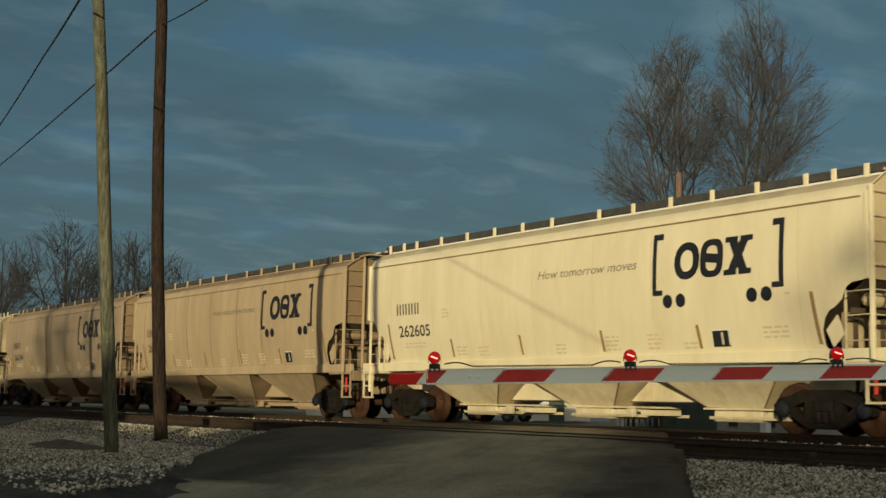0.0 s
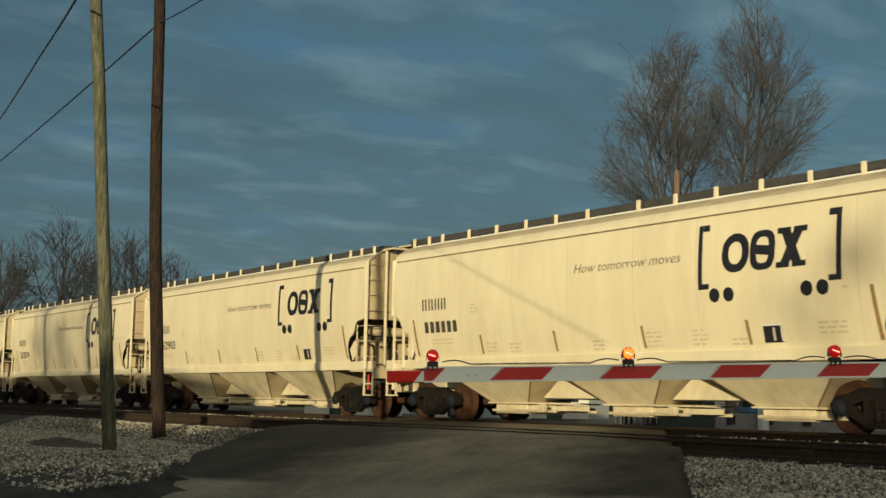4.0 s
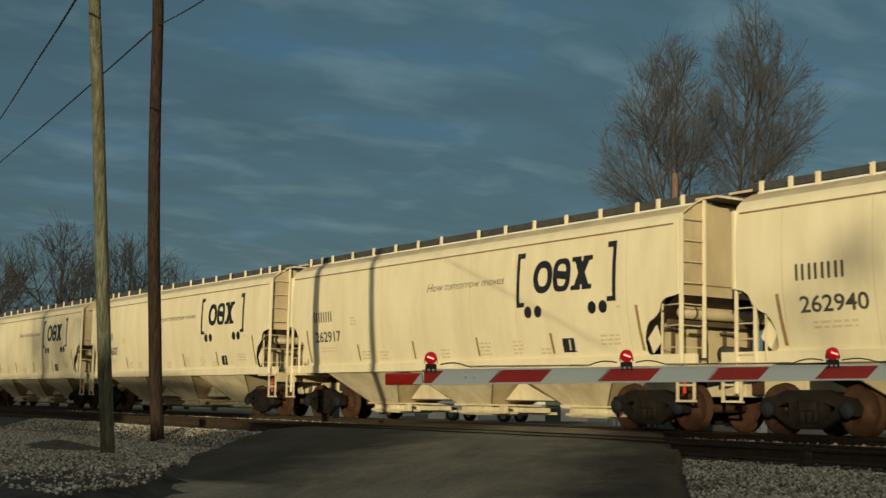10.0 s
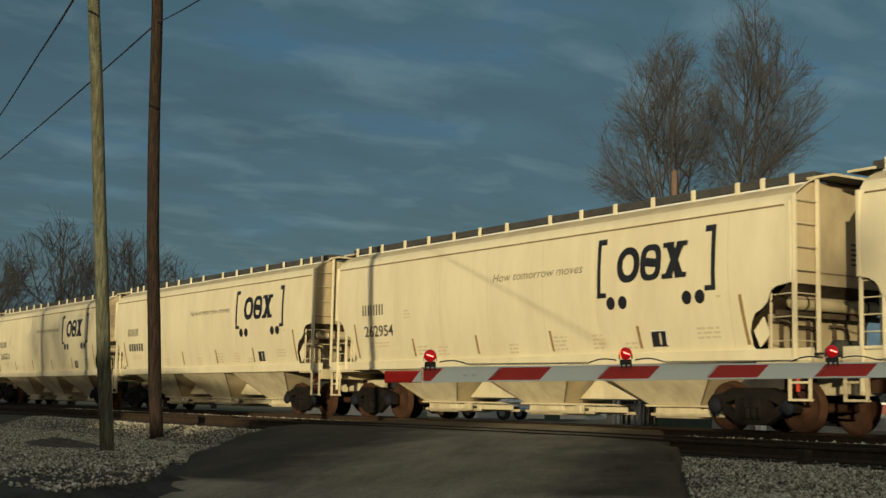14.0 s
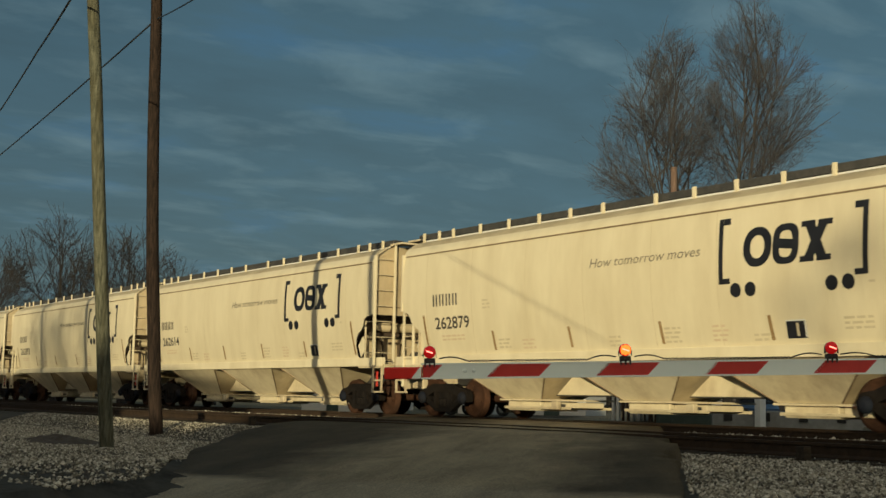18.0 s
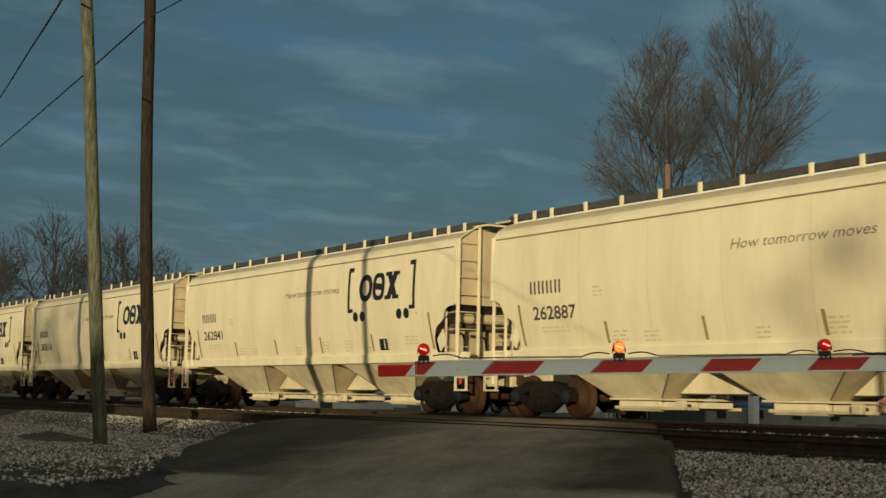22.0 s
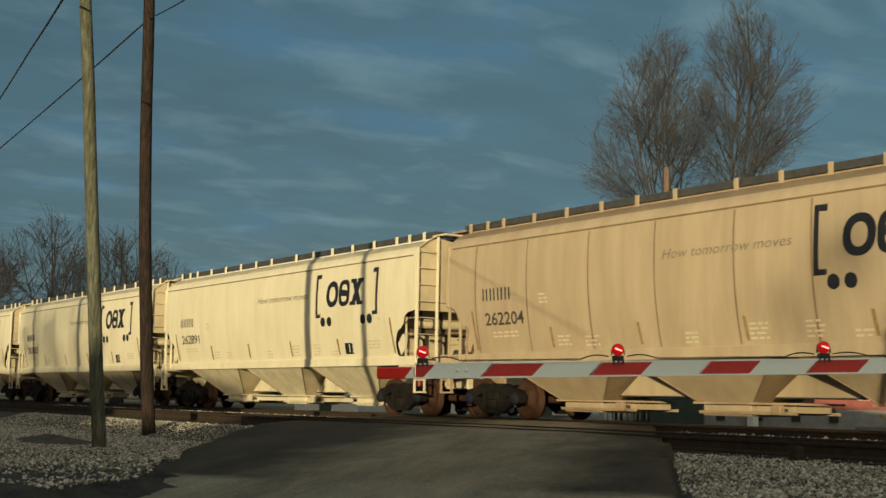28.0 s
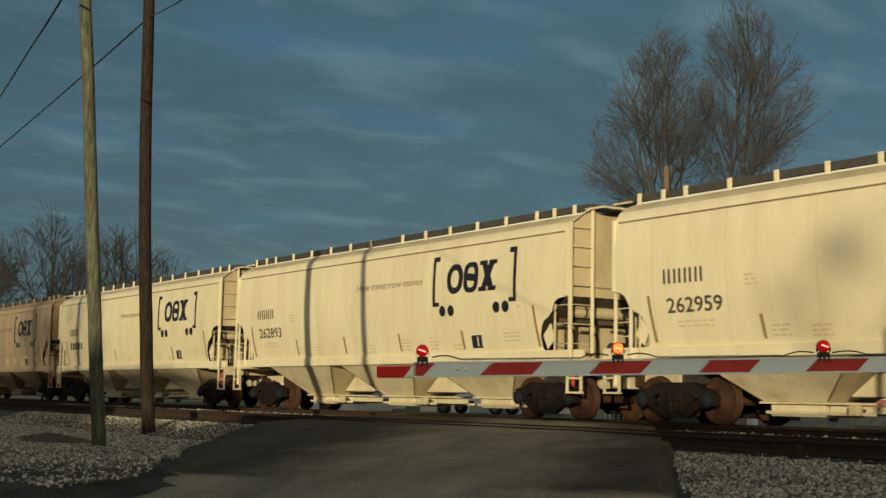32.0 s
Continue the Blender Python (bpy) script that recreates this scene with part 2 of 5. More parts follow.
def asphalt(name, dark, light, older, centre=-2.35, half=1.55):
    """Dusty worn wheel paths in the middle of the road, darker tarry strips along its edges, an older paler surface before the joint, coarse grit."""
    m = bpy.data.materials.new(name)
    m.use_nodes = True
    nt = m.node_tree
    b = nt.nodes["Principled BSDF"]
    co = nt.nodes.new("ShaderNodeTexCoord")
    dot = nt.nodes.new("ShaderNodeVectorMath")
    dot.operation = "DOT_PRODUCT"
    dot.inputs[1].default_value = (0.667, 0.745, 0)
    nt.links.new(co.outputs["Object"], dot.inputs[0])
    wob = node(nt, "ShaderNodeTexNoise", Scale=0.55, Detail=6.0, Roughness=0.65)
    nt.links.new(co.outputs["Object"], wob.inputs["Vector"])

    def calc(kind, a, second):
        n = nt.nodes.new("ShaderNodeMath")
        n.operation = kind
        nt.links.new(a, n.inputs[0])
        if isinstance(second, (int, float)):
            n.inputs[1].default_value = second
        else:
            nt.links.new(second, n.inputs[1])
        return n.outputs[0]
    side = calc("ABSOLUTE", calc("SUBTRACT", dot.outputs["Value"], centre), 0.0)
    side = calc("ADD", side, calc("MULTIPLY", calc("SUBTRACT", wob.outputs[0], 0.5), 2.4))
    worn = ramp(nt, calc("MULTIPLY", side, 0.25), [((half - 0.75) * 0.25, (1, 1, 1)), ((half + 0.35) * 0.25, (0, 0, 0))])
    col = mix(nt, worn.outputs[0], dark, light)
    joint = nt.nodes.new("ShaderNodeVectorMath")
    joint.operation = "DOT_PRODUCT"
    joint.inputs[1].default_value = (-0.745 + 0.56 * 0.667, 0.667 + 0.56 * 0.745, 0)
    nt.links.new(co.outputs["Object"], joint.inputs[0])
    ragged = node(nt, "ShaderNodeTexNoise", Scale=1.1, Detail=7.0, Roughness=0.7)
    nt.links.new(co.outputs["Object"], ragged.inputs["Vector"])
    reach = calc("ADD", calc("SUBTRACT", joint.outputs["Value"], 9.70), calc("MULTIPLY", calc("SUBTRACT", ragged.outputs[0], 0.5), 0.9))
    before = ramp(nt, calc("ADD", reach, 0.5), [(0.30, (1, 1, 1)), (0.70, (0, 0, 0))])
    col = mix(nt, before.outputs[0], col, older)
    turn = nt.nodes.new("ShaderNodeMapping")
    turn.inputs["Rotation"].default_value = (0, 0, radians(41.8))
    nt.links.new(co.outputs["Object"], turn.inputs[0])
    streak = nt.nodes.new("ShaderNodeMapping")
    streak.inputs["Scale"].default_value = (0.4, 1.8, 1)
    nt.links.new(turn.outputs[0], streak.inputs[0])
    n2 = node(nt, "ShaderNodeTexNoise", Scale=1.0, Detail=7.0, Roughness=0.7)
    nt.links.new(streak.outputs[0], n2.inputs["Vector"])
    col = mix(nt, 1.0, col, ramp(nt, n2.outputs[0], [(0.33, (0.62, 0.61, 0.59)), (0.5, (0.95, 0.94, 0.92)), (0.68, (1.28, 1.25, 1.18))]).outputs[0], "MULTIPLY")
    n3 = node(nt, "ShaderNodeTexNoise", Scale=55.0, Detail=4.0, Roughness=0.7)
    nt.links.new(co.outputs["Object"], n3.inputs["Vector"])
    col = mix(nt, 1.0, col, ramp(nt, n3.outputs[0], [(0.36, (0.62, 0.61, 0.60)), (0.52, (1, 1, 1)), (0.70, (1.55, 1.52, 1.45))]).outputs[0], "MULTIPLY")
    nt.links.new(col, b.inputs["Base Color"])
    b.inputs["Roughness"].default_value = 0.85
    b.inputs["Specular IOR Level"].default_value = 0.12
    bp = node(nt, "ShaderNodeBump", Strength=0.35, Distance=0.015)
    nt.links.new(n3.outputs[0], bp.inputs["Height"])
    nt.links.new(bp.outputs[0], b.inputs["Normal"])
    return m


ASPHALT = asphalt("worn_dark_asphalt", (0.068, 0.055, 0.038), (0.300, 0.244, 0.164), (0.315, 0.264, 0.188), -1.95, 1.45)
STONE = material("limestone_ballast", ((0.22, 0.21, 0.18), (0.46, 0.44, 0.38)), 0.9, scale=2.2, bump=0.3, bump_scale=60, grime=(0.12, 0.10, 0.08), grime_amount=0.6)
POLE_A = material("pale_green_treated_pole", ((0.050, 0.054, 0.040), (0.150, 0.150, 0.108)), 0.9, spec=0.15, scale=3.4, stretch=(8, 8, 0.9), bump=0.9, bump_scale=22, grime=(0.060, 0.052, 0.026), grime_amount=0.85, grime_scale=1.3)
POLE_B = material("dark_creosote_pole", ((0.012, 0.009, 0.008), (0.047, 0.031, 0.024)), 0.9, spec=0.15, scale=3.4, stretch=(8, 8, 0.7), bump=0.9, bump_scale=22, grime=(0.016, 0.012, 0.010), grime_amount=0.8, grime_scale=1.6)
POST_WOOD = material("weathered_red_brown_post", ((0.12, 0.075, 0.055), (0.20, 0.13, 0.095)), 0.9, scale=4, stretch=(6, 6, 0.6), bump=0.4)
WIRE = material("black_cable", ((0.012, 0.014, 0.018), (0.02, 0.022, 0.026)), 0.6, bump=0)
BARK = material("grey_brown_bark", ((0.036, 0.032, 0.030), (0.066, 0.059, 0.054)), 0.9, scale=3, bump=0.4)
TWIG = material("brown_twig_bark", ((0.042, 0.041, 0.045), (0.064, 0.062, 0.067)), 0.9, scale=3, bump=0.0)
FAR_TWIG = material("far_grey_twig_bark", ((0.016, 0.014, 0.014), (0.027, 0.023, 0.022)), 0.9, scale=3, bump=0.0)
ARM_WHITE = material("white_reflective_sheeting", ((0.86, 0.96, 0.92), (0.89, 0.98, 0.94)), 0.30, scale=6, bump=0.03)
ARM_RED = material("red_reflective_sheeting", ((0.52, 0.018, 0.016), (0.60, 0.026, 0.022)), 0.35, scale=6, bump=0.03)
TIP_RED = material("glossy_red_sleeve", ((0.70, 0.03, 0.02), (0.78, 0.04, 0.03)), 0.15, scale=6, bump=0.02)
LAMP_BODY = material("black_lamp_housing", ((0.012, 0.012, 0.013), (0.02, 0.02, 0.02)), 0.45, bump=0)
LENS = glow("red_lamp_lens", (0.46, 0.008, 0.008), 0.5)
LENS_GLINT = glow("lit_filament", (1.0, 0.22, 0.16), 3.5)
DIRT = material("brown_spilled_dirt", ((0.055, 0.038, 0.025), (0.10, 0.072, 0.048)), 0.95, scale=5, bump=0.9, bump_scale=18)
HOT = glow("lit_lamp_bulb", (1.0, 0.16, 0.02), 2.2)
CHROME = material("bright_steel", ((0.6, 0.6, 0.6), (0.7, 0.7, 0.7)), 0.25, metal=1.0, bump=0)
WHITE = material("white_vehicle_paint", ((0.66, 0.66, 0.64), (0.72, 0.72, 0.70)), 0.35, bump=0)
GLASS = material("dark_window_glass", ((0.015, 0.018, 0.022), (0.02, 0.024, 0.03)), 0.08, bump=0)
RUBBER = material("black_rubber", ((0.012, 0.012, 0.012), (0.02, 0.02, 0.02)), 0.85, bump=0)
BLUE_CAR = material("blue_vehicle_paint", ((0.04, 0.08, 0.16), (0.05, 0.10, 0.19)), 0.35, bump=0)
BRICK_RED = material("red_metal_siding", ((0.17, 0.035, 0.025), (0.22, 0.05, 0.035)), 0.7, scale=3)
GREY_METAL = material("grey_painted_steel", ((0.16, 0.17, 0.17), (0.22, 0.23, 0.23)), 0.55, scale=4, grime=(0.10, 0.08, 0.06), grime_amount=0.5)
GREEN_BOX = material("dark_green_cabinet_paint", ((0.025, 0.045, 0.038), (0.04, 0.06, 0.05)), 0.5, scale=4)
SIDING = material("white_clapboard", ((0.50, 0.50, 0.47), (0.58, 0.57, 0.54)), 0.6, scale=3, stretch=(1, 1, 6))


# ---- mesh helpers ----
def part(name, bm, mat, parent=None, label=""):
    """Links a bmesh as one mesh object, under a thing or a part."""
    me = bpy.data.meshes.new(name)
    bm.to_mesh(me)
    bm.free()
    mats = mat if isinstance(mat, (list, tuple)) else [mat]
    for mm in mats:
        me.materials.append(mm)
    ob = new(name, me)
    if parent:
        ob.parent = parent
    if label:
        tagged(ob, label)
    return ob


def share(ob, parent, m):
    """Another piece on the same mesh."""
    o = new(ob.name.split(".")[0], ob.data)
    o.parent = parent
    o.matrix_local = m
    for key in ("label",):
        if key in ob:
            o[key] = ob[key]
    return o


def thing(name, m, label, category, group="", kind=""):
    ob = new(name)
    ob.matrix_world = m
    return tagged(ob, label, category, group, kind)


def box(bm, x0, x1, y0, y1, z0, z1, bevel=0.0):
    vs = [bm.verts.new((x, y, z)) for z in (z0, z1) for y in (y0, y1) for x in (x0, x1)]
    fs = [bm.faces.new([vs[i] for i in q]) for q in ((0, 2, 3, 1), (4, 5, 7, 6), (0, 1, 5, 4), (2, 6, 7, 3), (0, 4, 6, 2), (1, 3, 7, 5))]
    if bevel:
        es = {e for f in fs for e in f.edges}
        bmesh.ops.bevel(bm, geom=list(es), offset=bevel, segments=2, affect="EDGES", profile=0.5)
    return bm


def boxed(x0, x1, y0, y1, z0, z1, bevel=0.0):
    return box(bmesh.new(), x0, x1, y0, y1, z0, z1, bevel)


def tube(bm, a, b, r0, r1=None, seg=8, caps=True):
    a, b = Vector(a), Vector(b)
    r1 = r0 if r1 is None else r1
    d = (b - a).normalized()
    u = d.orthogonal().normalized()
    w = d.cross(u)
    rings = []
    for p, r in ((a, r0), (b, r1)):
        rings.append([bm.verts.new(p + (u * math.cos(2 * math.pi * i / seg) + w * math.sin(2 * math.pi * i / seg)) * r) for i in range(seg)])
    for i in range(seg):
        f = bm.faces.new((rings[0][i], rings[0][(i + 1) % seg], rings[1][(i + 1) % seg], rings[1][i]))
        f.smooth = seg > 6
    if caps:
        bm.faces.new(rings[0][::-1])
        bm.faces.new(rings[1])
    return bm


def tubed(a, b, r0, r1=None, seg=8):
    return tube(bmesh.new(), a, b, r0, r1, seg)


def lathe(bm, profile, seg=20, axis="y"):
    """Turns (radius, along) pairs about an axis."""
    rings = []
    for r, h in profile:
        ring = []
        for i in range(seg):
            c, s = r * math.cos(2 * math.pi * i / seg), r * math.sin(2 * math.pi * i / seg)
            ring.append(bm.verts.new((c, h, s) if axis == "y" else (c, s, h) if axis == "z" else (h, c, s)))
        rings.append(ring)
    for k in range(len(rings) - 1):
        for i in range(seg):
            f = bm.faces.new((rings[k][i], rings[k][(i + 1) % seg], rings[k + 1][(i + 1) % seg], rings[k + 1][i]))
            f.smooth = True
    bm.faces.new(rings[0][::-1])
    bm.faces.new(rings[-1])
    bmesh.ops.recalc_face_normals(bm, faces=bm.faces)
    return bm


def prism(bm, outline, y0, y1):
    """An (x, z) outline pushed through from y0 to y1."""
    a = [bm.verts.new((x, y0, z)) for x, z in outline]
    b = [bm.verts.new((x, y1, z)) for x, z in outline]
    bm.faces.new(a)
    bm.faces.new(b[::-1])
    n = len(outline)
    for i in range(n):
        bm.faces.new((a[i], b[i], b[(i + 1) % n], a[(i + 1) % n]))
    bmesh.ops.recalc_face_normals(bm, faces=bm.faces)
    return bm


def grid_mesh(bm, pts):
    vs = [[bm.verts.new(p) for p in row] for row in pts]
    for i in range(len(vs) - 1):
        for j in range(len(vs[0]) - 1):
            bm.faces.new((vs[i][j], vs[i][j + 1], vs[i + 1][j + 1], vs[i + 1][j]))
    return vs


def smooth01(t):
    t = min(1.0, max(0.0, t))
    return t * t * (3 - 2 * t)


# ---- lettering on the curved wagon sides ----
CAR_PITCH = 17.8
HALF, TAIL = 8.24, 8.08
PROFILE = [(1.40, 1.46), (1.455, 1.70), (1.525, 2.05), (1.58, 2.45), (1.61, 2.85), (1.615, 3.25), (1.605, 3.62), (1.58, 3.90), (1.572, 3.97)]


def side_y(z):
    for (ya, za), (yb, zb) in zip(PROFILE, PROFILE[1:]):
        if z <= zb:
            t = min(1.0, max(0.0, (z - za) / (zb - za)))
            return ya + (yb - ya) * t
    return PROFILE[-1][0]


def text_mesh(body, height, width, s, z, shear=0.0, bold=0.0, lift=0.008):
    """Letters on the curved side, from the built-in font."""
    cu = bpy.data.curves.new("lettering", "FONT")
    cu.body, cu.size, cu.shear, cu.offset, cu.resolution_u = body, height * 1.42, shear, bold, 3
    ob = bpy.data.objects.new("lettering", cu)
    scene.collection.objects.link(ob)
    dg = bpy.context.evaluated_depsgraph_get()
    me = bpy.data.meshes.new_from_object(ob.evaluated_get(dg))
    bpy.data.objects.remove(ob)
    xs = [v.co.x for v in me.vertices]
    k = width / (max(xs) - min(xs))
    x0 = min(xs)
    for v in me.vertices:
        zz = z + v.co.y
        v.co = (s + (v.co.x - x0) * k, -side_y(zz) - lift, zz)
    me.materials.clear()
    return me 

NUMBERS = {0: "262605", 1: "261607", 2: "261344", 4: "262903", 5: "262874", 6: "262871", 7: "262940", 8: "262917", 9: "262607", 10: "262947", 11: "262954", 13: "262621",
           14: "262879", 15: "262614", 16: "262892", 17: "262887", 18: "262841", 19: "262616", 20: "262869", 22: "262204", 23: "262891", 24: "262855", 25: "262959", 26: "262893"}
FAINT_WORDS = material("thin_grey_lettering", ((0.16, 0.14, 0.11), (0.22, 0.19, 0.14)), 0.6, bump=0.0)
WORDS = {k: text_mesh(n, 0.28, 1.46, -6.58, 2.11, bold=0.006) for k, n in NUMBERS.items()}
for letters in WORDS.values():
    letters.materials.append(STENCIL)
WORDS["slogan"] = text_mesh("How tomorrow moves", 0.19, 3.25, -0.65, 3.17, shear=0.25)
WORDS["slogan"].materials.append(FAINT_WORDS)


# ---- the ground, the road and the two tracks ----
MAIN_Y, SIDING_Y = 19.14, 12.60
ROAD_D, ROAD_N = Vector((-0.745, 0.667, 0)), Vector((0.667, 0.745, 0))
ROAD_RIGHT = 0.25


def road_left(y):
    return -5.1 - 1.2 * smooth01((y - 5.0) / 5.0) + 1.2 * (1 - smooth01((y - 3.9) / 2.4))


def road_z(y):
    if y > 11:
        return -0.02 - 0.25 * smooth01((y - 22) / 7)
    return -0.02 - 0.73 * (min(1.3, (11 - y) / 11)) ** 1.3


def ground_z(x, y):
    low = -0.25 - 0.21 * smooth01((-12 - x) / 6)
    low -= 0.35 * smooth01((6 - y) / 9)
    bed = -0.20
    z = low + (bed - low) * smooth01((y - 9.9) / 1.3)
    if y > 21.5:
        z = bed - 0.15 * smooth01((y - 21.5) / 2)
    z += 0.05 * noise.noise((x * 0.5, y * 0.5, 0)) * (1 if y < 10.5 else 0.3)
    u, v = -0.745 * x + 0.667 * y, 0.667 * x + 0.745 * y
    if road_left(y) - 0.2 < v < ROAD_RIGHT + 0.1 and -22 < u < 140:
        z = min(z, road_z(y) - 0.07)
    return z


def make_ground():
    def steps(lo, hi, fine, near):
        out, s, w = [near], near, fine
        while s < hi:
            w *= 1.10 if s > near + 22 else 1.0
            s += w
            out.append(s)
        s, w = near, fine
        while s > lo:
            w *= 1.10 if s < near - 22 else 1.0
            s -= w
            out.insert(0, s)
        return out
    xs, ys = steps(-2500, 2500, 0.45, -16), steps(-2500, 2500, 0.40, 9)
    bm = bmesh.new()
    grid_mesh(bm, [[(x, y, ground_z(x, y) if -70 < x < 40 and -30 < y < 60 else -0.35) for x in xs] for y in ys])
    for f in bm.faces:
        c = f.calc_center_median()
        f.smooth = True
        f.material_index = 1 if (c.y > 30 or c.y < -25 or c.x < -90 or c.x > 40) else 0
    tagged(part("ground", bm, [GROUND, FIELD]), "dark dirt and grit beside the tracks, dry grass further off", "ground", kind="structure")


def make_road():
    bm = bmesh.new()
    rows = []
    us = [-22 + 1.0 * i for i in range(12)] + [-10 + 0.35 * i for i in range(51)] + [8 + 0.12 * i for i in range(50)] + [14 + 0.35 * i for i in range(52)] + [32 + 3 * i for i in range(36)]
    for u in us:
        left, right = -5.0, ROAD_RIGHT
        for _ in range(4):
            left = road_left(0.667 * u + 0.745 * left)
        left += 0.22 * noise.noise((u * 0.6, 1.0, 0)) + 0.08 * noise.noise((u * 2.3, 5.0, 0))
        right += 0.14 * noise.noise((u * 0.7, 9.0, 0)) + 0.10 * noise.noise((u * 2.9, 3.0, 0))
        row = []
        vs = [left - 0.14] + [left + (right - left) * j / 22 for j in range(23)] + [right + 0.10]
        for j, v in enumerate(vs):
            p = ROAD_D * u + ROAD_N * v
            z = road_z(p.y) + 0.012 * noise.noise((p.x * 0.7, p.y * 0.7, 2)) - 0.02 * smooth01((abs(v + 2.5) - 1.6) / 1.5)
            if j in (0, len(vs) - 1):
                z -= 0.34
            row.append((p.x, p.y, z))
        rows.append(row)
    grid_mesh(bm, rows)
    bmesh.ops.recalc_face_normals(bm, faces=bm.faces)
    if sum(f.normal.z for f in bm.faces) < 0:
        bmesh.ops.reverse_faces(bm, faces=bm.faces)
    for f in bm.faces:
        f.smooth = True
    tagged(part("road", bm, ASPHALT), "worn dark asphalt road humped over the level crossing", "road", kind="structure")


def on_road(x, y, margin=0.0):
    v = 0.667 * x + 0.745 * y
    return road_left(y) - margin < v < ROAD_RIGHT + margin


def make_track(yc, label, x0, x1):
    tr = thing("railway_track", pose(0, yc, 0), label, "railway track", kind="structure")
    for side in (-0.7525, 0.7525):
        bm = bmesh.new()
        prof = [(-0.07, -0.17), (0.07, -0.17), (0.07, -0.155), (0.012, -0.13), (0.012, -0.045), (0.036, -0.035), (0.036, -0.004), (0.028, 0.0), (-0.028, 0.0), (-0.036, -0.004), (-0.036, -0.035), (-0.012, -0.045), (-0.012, -0.13), (-0.07, -0.155)]
        a = [bm.verts.new((x0, side + py, pz)) for py, pz in prof]
        b = [bm.verts.new((x1, side + py, pz)) for py, pz in prof]
        for i in range(len(prof)):
            bm.faces.new((a[i], a[(i + 1) % len(prof)], b[(i + 1) % len(prof)], b[i]))
        bm.faces.new(a[::-1])
        bm.faces.new(b)
        bmesh.ops.recalc_face_normals(bm, faces=bm.faces)
        part("rail", bm, RAIL, tr, "rust-brown steel rail")
    first = None
    for i in range(170):
        x = -72 + 0.52 * i
        if on_road(x, yc, 0.3):
            continue
        m = pose(x, 0.03 * noise.noise((i * 3.1, yc, 0)), -0.262 + 0.012 * noise.noise((i * 1.7, yc, 4)), 0, 0, 1.2 * noise.noise((i * 2.3, yc, 8)))
        if first is None:
            first = part("tie", boxed(-0.115, 0.115, -1.30, 1.30, -0.09, 0.09, 0.012), TIE, tr)
            first.matrix_local = m
        else:
            share(first, tr, m)
    return tr


def stones(name, label, count, place, size, seed, mat=STONE):
    """Loose stones, each a small irregular eight-sided lump, in one mesh."""
    rng = np.random.default_rng(seed)
    base = np.array([(1, 0, 0), (0, 1, 0), (-1, 0, 0), (0, -1, 0), (0, 0, 1), (0, 0, -1)], float)
    tri = np.array([(0, 1, 4), (1, 2, 4), (2, 3, 4), (3, 0, 4), (1, 0, 5), (2, 1, 5), (3, 2, 5), (0, 3, 5)])
    vs, fs, n, tries = [], [], 0, 0
    while n < count and tries < count * 12:
        tries += 1
        spot = place(rng)
        if spot is None:
            continue
        x, y, z = spot
        s = size * rng.uniform(0.55, 1.35)
        a = rng.uniform(0, 6.283)
        p = base * s * rng.uniform(0.6, 1.3, (6, 3)) + rng.normal(0, 0.18 * s, (6, 3))
        p[:, 2] *= 0.8
        c, sn = math.cos(a), math.sin(a)
        q = np.stack([p[:, 0] * c - p[:, 1] * sn + x, p[:, 0] * sn + p[:, 1] * c + y, p[:, 2] + z + s * 0.35], 1)
        vs.append(q)
        fs.append(tri + 6 * n)
        n += 1
    me = bpy.data.meshes.new(name)
    me.from_pydata(np.concatenate(vs).tolist(), [], np.concatenate(fs).tolist())
    me.materials.append(mat)
    return tagged(new(name, me), label, "gravel", kind="stuff")


def stone_material():
    m = bpy.data.materials.new("loose_ballast_stone")
    m.use_nodes = True
    nt = m.node_tree
    b = nt.nodes["Principled BSDF"]
    geo = nt.nodes.new("ShaderNodeNewGeometry")
    r = ramp(nt, geo.outputs["Random Per Island"], [(0.0, (0.06, 0.050, 0.038)), (0.35, (0.25, 0.225, 0.172)), (0.75, (0.49, 0.455, 0.37)), (1.0, (0.76, 0.72, 0.62))])
    co = nt.nodes.new("ShaderNodeTexCoord")
    n1 = node(nt, "ShaderNodeTexNoise", Scale=30.0, Detail=3.0)
    nt.links.new(co.outputs["Object"], n1.inputs["Vector"])
    d = ramp(nt, n1.outputs[0], [(0.3, (0.7, 0.68, 0.65)), (0.7, (1, 1, 1))])
    nt.links.new(mix(nt, 1.0, r.outputs[0], d.outputs[0], "MULTIPLY"), b.inputs["Base Color"])
    b.inputs["Roughness"].default_value = 0.9
    return m


# ---- the goods train ----
def side_end(z, half):
    """Half length of the side sheet at a height: the lower corners are cut back over the bogies."""
    pts = [(1.46, 7.27), (1.54, 7.20), (1.80, 7.19), (2.00, 7.27), (2.12, 7.37), (2.18, 7.52), (2.30, 7.68), (2.42, 7.73), (2.50, 7.79), (2.56, 7.90), (2.60, half), (9, half)]
    for (za, sa), (zb, sb) in zip(pts, pts[1:]):
        if z <= zb:
            return sa + (sb - sa) * max(0, (z - za) / (zb - za))
    return half


